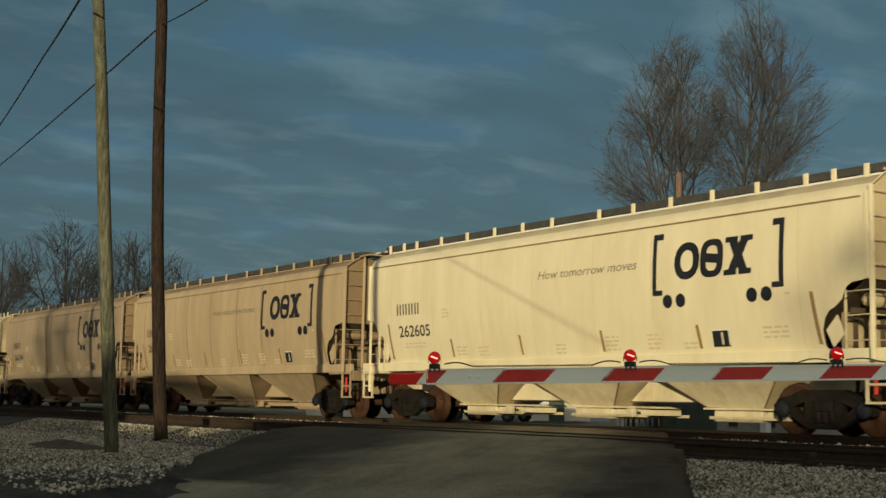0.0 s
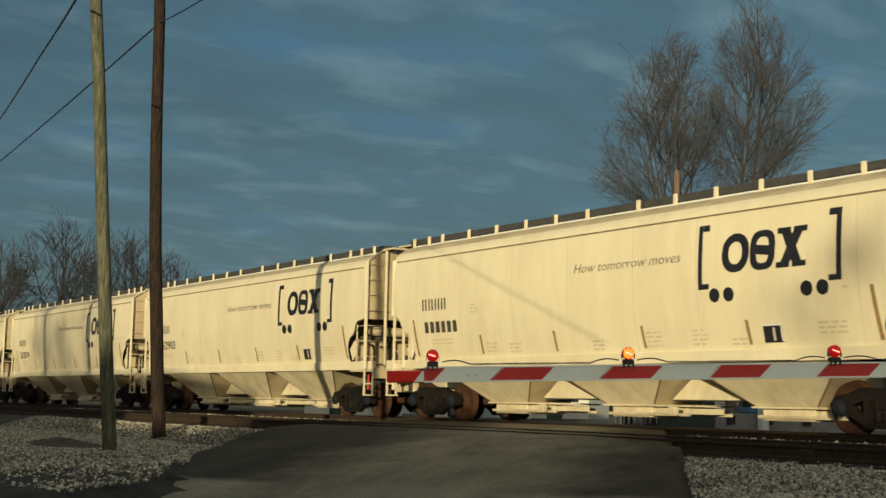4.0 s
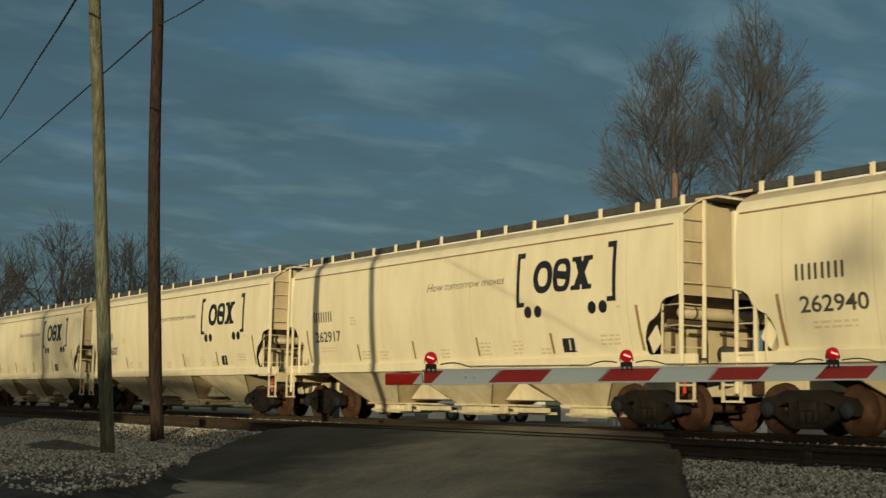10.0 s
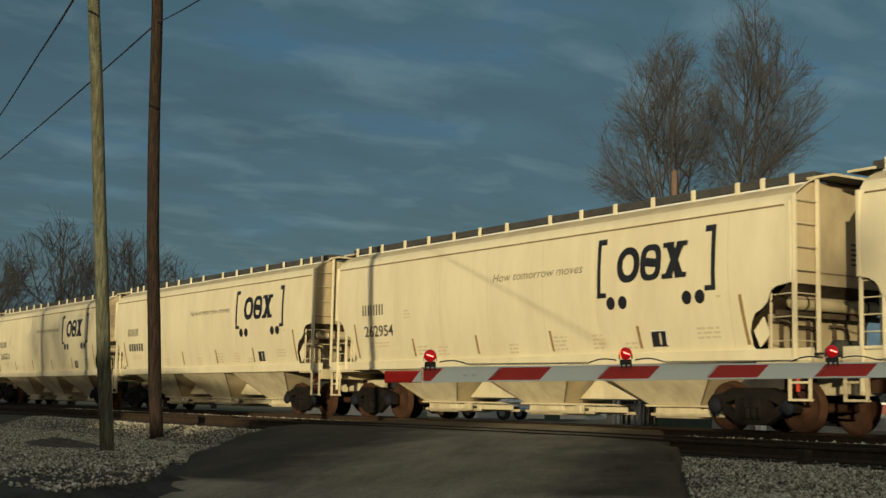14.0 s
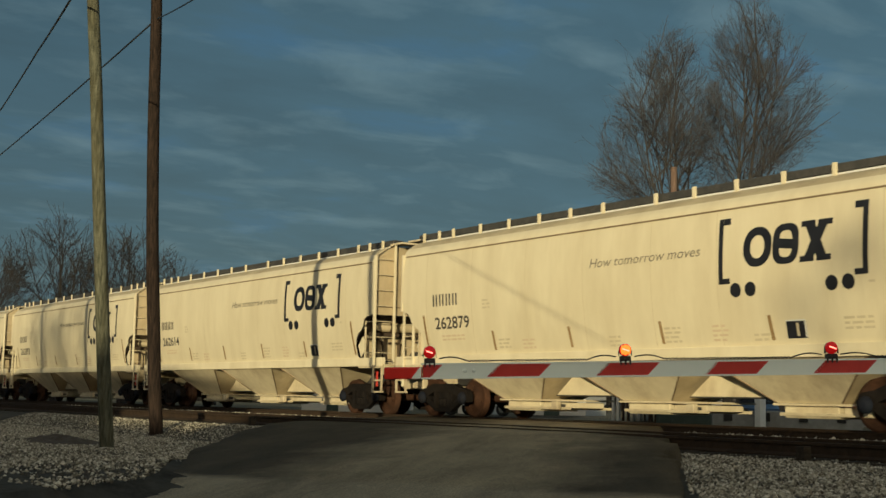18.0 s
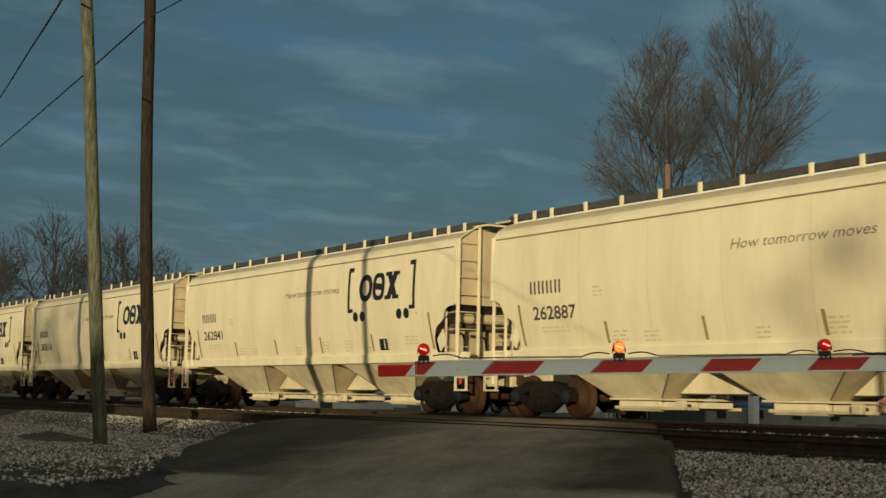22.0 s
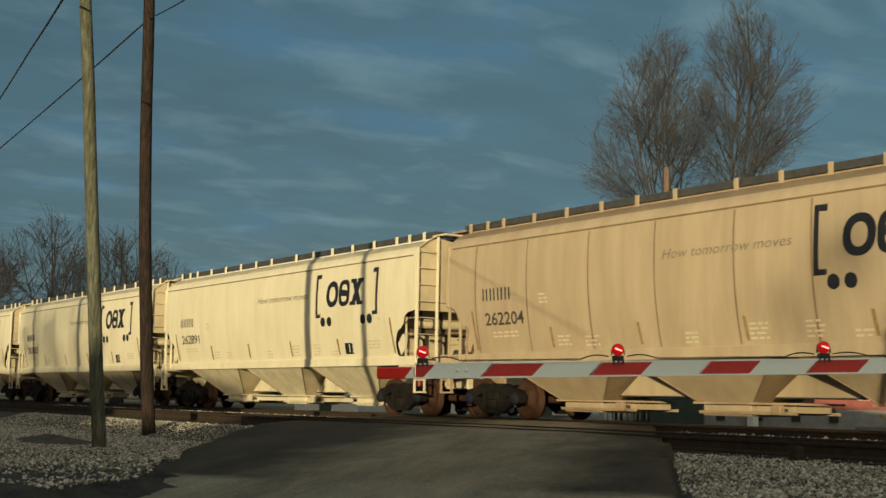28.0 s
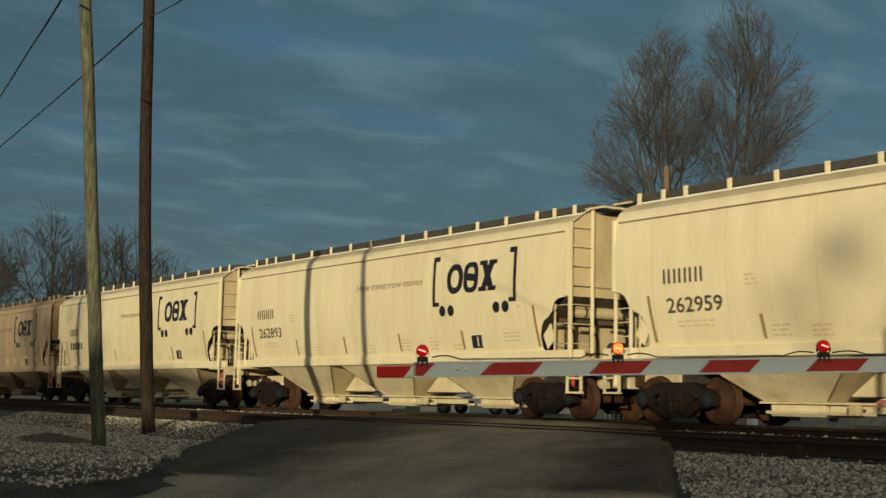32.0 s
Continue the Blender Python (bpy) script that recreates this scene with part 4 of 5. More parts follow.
def make_truck(car, s):
    """A freight bogie: side frames, bolster, springs, bearing caps and two wheelsets."""
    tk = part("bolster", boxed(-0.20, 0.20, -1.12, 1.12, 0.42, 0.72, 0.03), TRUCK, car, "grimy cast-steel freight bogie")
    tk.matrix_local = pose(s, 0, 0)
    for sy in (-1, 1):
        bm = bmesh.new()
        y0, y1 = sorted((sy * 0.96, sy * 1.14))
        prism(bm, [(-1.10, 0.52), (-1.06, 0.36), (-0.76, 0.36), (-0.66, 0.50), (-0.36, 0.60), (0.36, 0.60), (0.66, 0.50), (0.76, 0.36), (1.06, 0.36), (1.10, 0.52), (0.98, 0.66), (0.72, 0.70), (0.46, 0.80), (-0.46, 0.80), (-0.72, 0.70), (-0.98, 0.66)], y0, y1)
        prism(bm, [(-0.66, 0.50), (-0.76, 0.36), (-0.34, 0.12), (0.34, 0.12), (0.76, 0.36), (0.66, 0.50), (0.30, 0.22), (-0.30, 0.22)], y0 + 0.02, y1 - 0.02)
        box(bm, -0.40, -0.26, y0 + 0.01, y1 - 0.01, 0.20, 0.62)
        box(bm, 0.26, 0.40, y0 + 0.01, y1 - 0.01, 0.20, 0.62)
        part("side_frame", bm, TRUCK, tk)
        for i in (-1, 0, 1):
            sp = lathe(bmesh.new(), [(0.055, 0.22), (0.075, 0.24), (0.055, 0.28), (0.075, 0.32), (0.055, 0.36), (0.075, 0.40), (0.055, 0.44)], 10, "z")
            part("spring", sp, TRUCK, tk).matrix_local = pose(i * 0.155, sy * 1.05, 0)
        for sx in (-0.89, 0.89):
            cap = lathe(bmesh.new(), [(0.15, 0.0), (0.15, 0.05), (0.10, 0.10), (0.05, 0.12)], 14)
            part("bearing_cap", cap, BLUE_CAP, tk).matrix_local = pose(sx, sy * 1.12, 0.457, 0, 0, 0 if sy > 0 else 180)
    part("brake_beam", boxed(-0.5, -0.42, -0.8, 0.8, 0.34, 0.44), DARK_STEEL, tk)
    part("brake_beam", boxed(0.42, 0.5, -0.8, 0.8, 0.34, 0.44), DARK_STEEL, tk)
    for sx in (-0.89, 0.89):
        bm = bmesh.new()
        for sy in (-1, 1):
            prof = [(0.10, 0.82), (0.14, 0.80), (0.17, 0.76), (0.34, 0.73), (0.40, 0.78), (0.457, 0.80), (0.457, 0.69), (0.485, 0.67), (0.485, 0.655), (0.40, 0.655), (0.34, 0.69), (0.17, 0.68), (0.10, 0.66)]
            lathe(bm, [(r, sy * y) for r, y in prof], 28)
        lathe(bm, [(0.085, -1.05), (0.085, 1.05)], 12)
        # lift-off bolts that show the turning
        for a in range(3):
            c, sn = 0.26 * math.cos(a * 2.094), 0.26 * math.sin(a * 2.094)
            for sy in (-1, 1):
                tube(bm, (c, sy * 0.72, sn), (c, sy * 0.78, sn), 0.03, seg=6)
        w = part("wheelset", bm, WHEEL, tk, "rust-brown steel wheels on their axle")
        w.matrix_parent_inverse = Matrix.Translation((sx, 0, 0.457))
        WHEELSETS.append(w)


WHEELSETS = []


def make_car(label, paint, steel):
    car = thing("covered_hopper_wagon", pose(0, MAIN_Y, 0), label, "hopper wagon", "wagons of the goods train")
    make_body(car, paint, steel)
    make_underside(car, paint, steel)
    make_ironwork(car, paint, steel)
    make_markings(car, YELLOW_STRIP if paint is DARK_TAN else BROWN_BAR)
    for s in (-6.85, 6.85):
        make_truck(car, s)
    me = WORDS["slogan"]
    slogan = new("slogan", me)
    slogan.parent = car
    return car


SLACK_TIMES = (0, 2.5, 6.5, 9, 11.5, 14, 16.5, 19, 21.5, 24, 25.5, 27.5, 29, 30, 32)
SLACK = (-0.03, -0.06, -0.05, -0.06, -0.10, -0.14, -0.135, -0.10, -0.01, 0.10, 0.06, -0.19, -0.17, -0.10, -0.07)


def train_travel(t):
    """Metres that the train has gone since the start; it gathers speed a little."""
    return 13.563426 * t + 0.02627139 * t ** 2 + -4.04990058e-04 * t ** 3 + 7.19504502e-06 * t ** 4 - 0.14 * math.exp(-t / 4) - 0.04 * max(0, 1 - t / 25) + float(np.interp(t, SLACK_TIMES, SLACK))


FIRST_CENTRE = -22.412
PAINT_OF = {-1: "dark", 1: "tan", 2: "dark", 22: "tan", 28: "dark", 29: "tan"}
CARS = []


def make_train():
    kinds = {"cream": make_car("cream covered hopper wagon with curved sides, black lettering", CREAM, CREAM_STEEL),
             "tan": make_car("grimy tan covered hopper wagon with curved sides", TAN, TAN_STEEL),
             "dark": make_car("sooty brown covered hopper wagon with curved sides", DARK_TAN, TAN_STEEL)}
    used = set()
    for k in range(-1, 30):
        kind = PAINT_OF.get(k, "cream")
        m = pose(FIRST_CENTRE - CAR_PITCH * k, MAIN_Y, 0)
        if kind in used:
            car = copy_thing(kinds[kind], m)
        else:
            car = kinds[kind]
            car.matrix_world = m
            used.add(kind)
        CARS.append((k, car))
    for k, car in CARS:
        if k in NUMBERS:
            ob = new("fleet_number", WORDS[k])
        else:
            bm = bmesh.new()
            for i in range(6):
                decal_quad(bm, rect(-6.58 + 0.25 * i, -6.58 + 0.25 * i + 0.17, 2.11, 2.38))
            ob = part("fleet_number", bm, STENCIL)
        ob.parent = car


# ---- the crossing gate ----
FLASHERS = []
ARM_TIP, ARM_DIR = Vector((-8.646, 5.123, 0.584)), Vector((1.879, 2.851, 0.109)).normalized()


def make_gate():
    """Local x runs from the tip to the mast, local -y faces the road user, z is up."""
    side = Vector((0, 0, 1)).cross(ARM_DIR).normalized()
    up = ARM_DIR.cross(side)
    m = Matrix.Translation(ARM_TIP) @ Matrix(((ARM_DIR.x, side.x, up.x, 0), (ARM_DIR.y, side.y, up.y, 0), (ARM_DIR.z, side.z, up.z, 0), (0, 0, 0, 1)))
    arm = thing("crossing_gate_arm", m, "lowered level crossing arm with red and white slanted stripes", "crossing gate")
    h0, h1 = -0.053, 0.053
    part("arm_core", boxed(0.30, 5.35, 0.008, 0.045, h0 + 0.004, h1 - 0.004, 0.006), GREY_METAL, arm)
    for z in (h0, h1):
        part("arm_edge", boxed(0.28, 5.35, -0.004, 0.05, z - 0.006, z + 0.006), ARM_WHITE, arm)
    tip = part("tip_sleeve", boxed(0.0, 0.285, -0.006, 0.05, -0.058, 0.032, 0.012), TIP_RED, arm, "glossy red tip sleeve")
    part("tip_stripe", prism(bmesh.new(), [(0.205, -0.054), (0.280, -0.054), (0.280, 0.028), (0.268, 0.028)], -0.0085, -0.006), ARM_WHITE, tip)
    lean = 0.092
    for k in range(14):
        a = -0.042 + 0.408 * k
        b = a + (0.39 if k % 2 == 0 else 0.426)
        if k % 2:
            a -= 0.018
        lo, hi = h0 + 0.006, h1 - 0.006
        q = [(max(0.292, a), lo), (min(5.35, b), lo), (min(5.35, b + lean), hi), (max(0.292, a + lean), hi)]
        part("stripe", prism(bmesh.new(), q, 0.0, 0.006 + 0.001 * (k % 2)), ARM_RED if k % 2 == 0 else ARM_WHITE, arm)
    for x in (0.607, 0.674):
        part("bolt", lathe(bmesh.new(), [(0.009, -0.010), (0.015, -0.005), (0.015, 0.001)], 10), ARM_WHITE, arm).matrix_local = pose(x, 0, 0.0)
    # lamps with their cable
    for i, x in enumerate((0.345, 1.815, 3.365)):
        lamp = part("lamp", boxed(-0.042, 0.042, -0.01, 0.05, 0.058, 0.098, 0.008), LAMP_BODY, arm, "red gate arm lamp on a black clamp")
        lamp.matrix_local = pose(x, 0, 0)
        for lx in (-0.035, 0.0, 0.035):
            part("clamp_leg", boxed(lx - 0.006, lx + 0.006, -0.016, -0.007, 0.03, 0.085), LAMP_BODY, lamp)
        part("housing", lathe(bmesh.new(), [(0.03, 0.0), (0.045, 0.006), (0.045, 0.03), (0.03, 0.04)], 18), LAMP_BODY, lamp).matrix_local = pose(0, 0.012, 0.142)
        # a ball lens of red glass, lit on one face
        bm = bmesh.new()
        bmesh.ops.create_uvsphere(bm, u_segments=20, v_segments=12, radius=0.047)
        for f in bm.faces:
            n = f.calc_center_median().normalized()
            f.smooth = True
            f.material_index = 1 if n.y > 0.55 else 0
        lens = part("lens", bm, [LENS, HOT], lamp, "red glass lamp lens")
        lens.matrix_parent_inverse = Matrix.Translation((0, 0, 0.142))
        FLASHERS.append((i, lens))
        # a glowing streak on the ball imitates the reflected glint
        part("filament", tubed((-0.026, -0.046, 0.150), (0.024, -0.046, 0.132), 0.0045, seg=6), LENS_GLINT, lamp, "glowing streak that stands for the glint on the lens")
        for sgn in (-1, 1):
            part("hood_fin", boxed(sgn * 0.048 - 0.002, sgn * 0.048 + 0.002, -0.01, 0.03, 0.10, 0.135), LAMP_BODY, lamp)
    for a, b in ((0.345, 1.815), (1.815, 3.365), (3.365, 5.2)):
        n = 150
        pts = []
        for j in range(n + 1):
            x = a + 0.07 + (b - a - 0.14) * j / n
            e = min(j, n - j) / n
            coil = (0.0075 if abs(e - 0.33) > 0.05 else 0.004) if 0.16 < e else 0.0
            sag = 0.074 + 0.02 * math.sin(3.14159 * min(1, e / 0.16)) * (1 if e < 0.16 else 0) + (0.045 * (1 - e / 0.16) if e < 0.16 else 0) * 0.4
            pts.append(Vector((x, 0.02 + coil * math.cos(j * 2.1), sag + coil * math.sin(j * 2.1))))
        part("cable", cord(pts, 0.0055, 5), WIRE, arm, "coiled black lamp cable")
    # the mast at the kerb carries the arm
    foot = m @ Vector((5.25, 0.10, 0))
    mast = thing("gate_mast", Matrix.Translation((foot.x, foot.y, ground_z(foot.x, foot.y))), "grey steel crossing gate mast", "gate mast")
    part("pole", tubed((0, 0, 0), (0, 0, 3.2), 0.06, seg=14), GREY_METAL, mast)
    part("base", boxed(-0.25, 0.25, -0.25, 0.25, -0.1, 0.12, 0.02), GREY_METAL, mast)
    part("gate_motor", boxed(-0.2, 0.2, 0.06, 0.42, 0.6, 1.25, 0.03), GREY_METAL, mast)


# ---- poles and wires ----
def make_pole(name, base, top, r0, r1, mat, label, bow=0.0):
    base, top = Vector(base), Vector(top)
    up = (top - base).normalized()
    top = base + up * 10.5
    bm = bmesh.new()
    seg, n = 14, 26
    rings = []
    u = up.orthogonal().normalized()
    w = up.cross(u)
    for k in range(n + 1):
        t = k / n
        c = base + up * (-0.5 + 11 * t) + u * 0.02 * noise.noise((t * 6, r0 * 50, 0)) + w * 0.02 * noise.noise((t * 6, r0 * 50, 7))
        h = min(1.0, max(0.0, (11 * t - 0.5) / 8.9))
        c += Vector((-0.545, -0.839, 0)) * bow * 4 * h * (1 - h)
        r = r0 + (r1 - r0) * t
        rings.append([bm.verts.new(c + (u * math.cos(a) + w * math.sin(a)) * r * (1 + 0.03 * noise.noise((math.cos(a) * 2, math.sin(a) * 2, t * 9)))) for a in [2 * math.pi * i / seg for i in range(seg)]])
    for k in range(n):
        for i in range(seg):
            f = bm.faces.new((rings[k][i], rings[k][(i + 1) % seg], rings[k + 1][(i + 1) % seg], rings[k + 1][i]))
            f.smooth = True
    bm.faces.new(rings[-1])
    return tagged(part(name, bm, mat), label, "utility pole")


def make_wire(points, r, label):
    pts = [Vector(p) for p in points]
    out = []
    for a, b in zip(pts, pts[1:]):
        for j in range(14):
            t = j / 14
            p = a.lerp(b, t)
            p.z -= 4 * t * (1 - t) * 0.002 * (b - a).length
            out.append(p)
    out.append(pts[-1])
    tagged(part("overhead_wire", cord(out, r, 6), WIRE), label, "wire")


def cord(points, r, seg):
    """One unbroken round cord through the points."""
    bm = bmesh.new()
    rings = []
    for i, p in enumerate(points):
        d = (points[min(i + 1, len(points) - 1)] - points[max(i - 1, 0)]).normalized()
        u = d.cross(Vector((0.12, 0.2, 0.97))).normalized()
        w = d.cross(u)
        rings.append([bm.verts.new(p + (u * math.cos(6.28319 * k / seg) + w * math.sin(6.28319 * k / seg)) * r) for k in range(seg)])
    for a, b in zip(rings, rings[1:]):
        for k in range(seg):
            bm.faces.new((a[k], a[(k + 1) % seg], b[(k + 1) % seg], b[k])).smooth = True
    bm.faces.new(rings[0][::-1])
    bm.faces.new(rings[-1])
    return bm


# ---- bare winter trees ----
def egg(height, width, low=0.42):
    """A plain egg-shaped crown as (height, radius, shift) rows."""
    return [(height * (low + (1 - low) * t), width / 2 * r, 0.0) for t, r in ((0.0, 0.35), (0.18, 0.80), (0.38, 1.0), (0.58, 0.95), (0.78, 0.68), (0.92, 0.36), (1.0, 0.08))]


def make_bare_tree(x, y, z, crown, seed, mats, label, stems=4, fork=7.0, limbs=60, fine=0.0046, step=0.27, depth=4, spread=0.25, girth=0.13):
    """Stems rise to a fork and fan out; straight limbs fork at sharp angles into ever finer twigs that end on the crown's outline."""
    rng = random.Random(seed)
    wood, twigs = ([], []), ([], [])
    side = Vector((0.54, 0.84, 0))
    hs, rs, ss = zip(*crown)
    top = hs[-1]

    def axis(h):
        return side * float(np.interp(h, hs, ss))

    def inside(p):
        if p.z > top or p.z < fork:
            return p.z < top
        c = axis(p.z)
        return math.hypot(p.x - c.x, p.y - c.y) < float(np.interp(p.z, hs, rs))

    def limb(a, b, r0, r1, mesh, seg):
        vs, fs = mesh
        d = b - a
        u = d.orthogonal().normalized()
        w = d.normalized().cross(u)
        k = len(vs)
        for p, r in ((a, r0), (b, r1)):
            for i in range(seg):
                an = 6.28319 * i / seg
                vs.append(p + (u * math.cos(an) + w * math.sin(an)) * r)
        for i in range(seg):
            fs.append((k + i, k + (i + 1) % seg, k + seg + (i + 1) % seg, k + seg + i))

    def grow(p, d, length, r, level):
        n = max(1, min(9, round(length / (step * (1.3, 1.0, 0.8, 0.7, 0.7)[level]))))
        ds = length / n
        for i in range(n):
            wob = 0.032 + 0.014 * level
            d = (d + Vector((rng.gauss(0, wob), rng.gauss(0, wob), rng.gauss(0, wob) + 0.010))).normalized()
            q = p + d * ds
            if level > 0 and not inside(q) and rng.random() < 0.6:
                return
            ra, rb = max(fine, r * (1 - 0.8 * i / n)), max(fine, r * (1 - 0.8 * (i + 1) / n))
            limb(p, q, ra, rb, wood if level < 2 else twigs, 5 if level < 2 else 3)
            p = q
            if level < depth and (i > 0 or level > 1) and rng.random() < 0.92:
                for _ in range(2 if rng.random() < (0.28, 0.28, 0.30, 0.30)[level] else 1):
                    u = d.orthogonal().normalized()
                    w = d.cross(u)
                    an, tilt = rng.uniform(0, 6.283), rng.uniform(0.30, 0.66)
                    nd = d * math.cos(tilt) + (u * math.cos(an) + w * math.sin(an)) * math.sin(tilt)
                    grow(p, nd.normalized(), length * rng.uniform(0.34, 0.56) * (1.1 - 0.5 * i / n), rb * 0.55, level + 1)

    lines = []
    for k in range(stems):
        an = 6.283 * k / stems + rng.uniform(-0.5, 0.5)
        end = top * (0.96 if k == 0 else rng.uniform(0.72, 0.92))
        reach = float(np.interp(end, hs, rs)) * (0.2 if k == 0 else rng.uniform(0.3, 0.7))
        n, line = 16, []
        for i in range(n + 1):
            h = -0.3 + (end + 0.3) * i / n
            t = max(0.0, (h - fork * 0.6) / (end - fork * 0.6))
            o = spread + reach * t ** 1.2
            line.append(Vector((math.cos(an) * o, math.sin(an) * o, h)) + axis(h) * t + Vector((rng.gauss(0, 1), rng.gauss(0, 1), 0)) * 0.05 * min(1, t * 3))
        r0 = girth * (1.25 if k == 0 else rng.uniform(0.75, 1.05))
        for i in range(n):
            limb(line[i], line[i + 1], max(r0 * (1 - 0.92 * i / n), fine), max(r0 * (1 - 0.92 * (i + 1) / n), fine), wood, 7)
        lines.append((line, end))
    for k in range(limbs):
        line, end = lines[k % stems]
        t = (k + rng.random()) / limbs
        h = fork + (end * 0.97 - fork) * t ** 0.9
        i = min(len(line) - 2, int((h + 0.3) / (end + 0.3) * (len(line) - 1)))
        a = line[i].lerp(line[i + 1], rng.random())
        an = k * 2.4 + rng.uniform(-0.6, 0.6)
        lie = rng.uniform(0.55, 1.32) * (1 - 0.50 * t)
        d = Vector((math.cos(an) * math.sin(lie), math.sin(an) * math.sin(lie), math.cos(lie)))
        room = 0.3
        while room < top * 0.5 and inside(a + d * room):
            room += 0.2
        if room < 1.0 and t < 0.8:
            continue
        room *= rng.uniform(0.6, 1.12)
        grow(a, d, room, max(fine * 1.5, min(0.05, room * 0.0085)), 0 if room > 1.2 else 1)
    tree = thing("bare_tree", pose(x, y, z), label, "tree")
    for name, (vs, fs), mat in (("trunk", wood, mats[0]), ("crown", twigs, mats[1])):
        me = bpy.data.meshes.new(name)
        me.from_pydata([tuple(v) for v in vs], [], fs)
        me.materials.append(mat)
        o = new(name, me)
        o.parent = tree
        if name == "crown":
            tagged(o, "leafless twigs", kind="stuff")
    return tree


FLASH_STARTS = (0.15, 1.25, 2.5, 3.55, 4.5, 5.6, 6.72, 7.88, 8.84, 10.1, 11.2, 12.3, 13.4, 14.4, 15.5, 16.55, 17.65, 18.75, 19.85, 20.85, 21.88, 23.2, 24.2, 25.1, 26.2, 27.3, 28.35, 29.5, 30.65, 31.75)


def motions():
    times = range(33)
    for k, car in CARS:
        walk(car, [(t, pose(FIRST_CENTRE - CAR_PITCH * k + train_travel(t), MAIN_Y, 0)) for t in times])
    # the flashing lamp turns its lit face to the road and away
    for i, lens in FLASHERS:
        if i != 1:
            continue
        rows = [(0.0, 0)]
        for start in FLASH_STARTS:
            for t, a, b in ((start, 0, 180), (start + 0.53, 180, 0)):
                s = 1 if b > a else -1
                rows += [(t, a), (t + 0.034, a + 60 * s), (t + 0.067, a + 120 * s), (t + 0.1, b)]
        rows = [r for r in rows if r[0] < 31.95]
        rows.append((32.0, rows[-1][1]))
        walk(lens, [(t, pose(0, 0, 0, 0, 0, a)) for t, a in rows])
    # every wheelset rolls alike, so one set of rows serves them all
    rolling = [o for _, car in CARS for o in car.children_recursive if o.name.startswith("wheelset")]
    lead = rolling[0]
    rows = []
    for f in range(0, 32 * FPS + 1):
        a = train_travel(f / FPS) / 0.457
        rows.append((f / FPS, Matrix.Rotation(a, 4, "Y")))
    walk(lead, rows)
    for o in rolling[1:]:
        o.rotation_mode = "QUATERNION"
        o.animation_data_create().action = lead.animation_data.action
        o.animation_data.action_slot = lead.animation_data.action_slot


# ---- build ----
make_ground()
make_road()
make_track(MAIN_Y, "rust-brown main line rails on dark timber ties", -620, 520)
make_track(SIDING_Y, "rusty unused siding rails on dark timber ties", -620, 520)
LOOSE = stone_material()


def left_bank(rng):
    x, y = rng.uniform(-38, -9), rng.uniform(3.0, 11.6)
    if on_road(x, y, 0.1) or 0.667 * x + 0.745 * y > 0:
        return None
    if y < 7.4 and noise.noise((x * 0.4, y * 0.4, 3)) + (y - 5.4) * 0.42 < rng.uniform(-1.3, 0.1):
        return None
    return x, y, ground_z(x, y)


def right_bank(rng):
    x, y = rng.uniform(-13.5, -3), rng.uniform(4.0, 11.8)
    if 0.667 * x + 0.745 * y < ROAD_RIGHT + 0.08:
        return None
    return x, y, ground_z(x, y)


def between_tracks(rng):
    x, y = rng.uniform(-48, -6), rng.uniform(14.0, 16.9)
    if on_road(x, y, 0.3):
        return None
    return x, y, -0.22 + 0.14 * math.exp(-((y - 15.1) / 0.5) ** 2) + rng.uniform(0, 0.03)


stones("gravel", "pale crushed limestone beside the road and poles", 62000, left_bank, 0.0175, 1, LOOSE)
stones("gravel", "pale crushed limestone beside the crossing", 26000, right_bank, 0.0175, 2, LOOSE)
stones("gravel", "pale crushed limestone ballast between the tracks", 9000, between_tracks, 0.028, 3, LOOSE)
make_train()
make_gate()
make_pole("utility_pole", (-19.681, 6.849, -0.457), (-19.224, 6.148, 6.335), 0.108, 0.080, POLE_A, "pale greenish treated wooden pole standing in gravel")
make_pole("utility_pole", (-26.183, 10.155, -0.505), (-25.428, 9.450, 8.508), 0.140, 0.108, POLE_B, "dark brown creosoted wooden pole standing in gravel", bow=0.08)
# a further pair of poles down the line, out of sight; their shadows fall on the wagons
make_pole("utility_pole", (-49.1, 6.85, -0.457), (-48.8, 6.5, 6.335), 0.108, 0.085, POLE_A, "pale greenish treated wooden pole further down the line")
make_pole("utility_pole", (-46.3, 10.15, -0.505), (-45.9, 9.8, 8.508), 0.140, 0.108, POLE_B, "dark brown creosoted wooden pole further down the line")
make_wire([(-77.617, 14.744, 8.491), (-45.526, 11.510, 8.198), (-25.469, 9.489, 8.015)], 0.021, "black cable slung from the dark pole")
make_wire([(-25.469, 9.489, 8.015), (-16.496, 6.758, 5.769), (-7.523, 4.027, 3.823)], 0.0115, "black cable slung from the dark pole over the road")
make_wire([(-65.793, 14.945, 10.650), (-40.365, 10.133, 8.560), (-27.651, 7.727, 7.515), (-18.202, 5.594, 6.073)], 0.018, "black cable slung from the pale pole")
LEFT_CROWN = ((8.5, 1.1, -0.1), (10.4, 2.6, -0.7), (11.6, 3.6, -1.0), (13.2, 3.4, -0.9), (15.0, 2.9, -0.8), (16.6, 2.4, -0.6), (17.9, 1.7, -0.5), (18.8, 0.9, -0.4), (19.4, 0.2, -0.4))
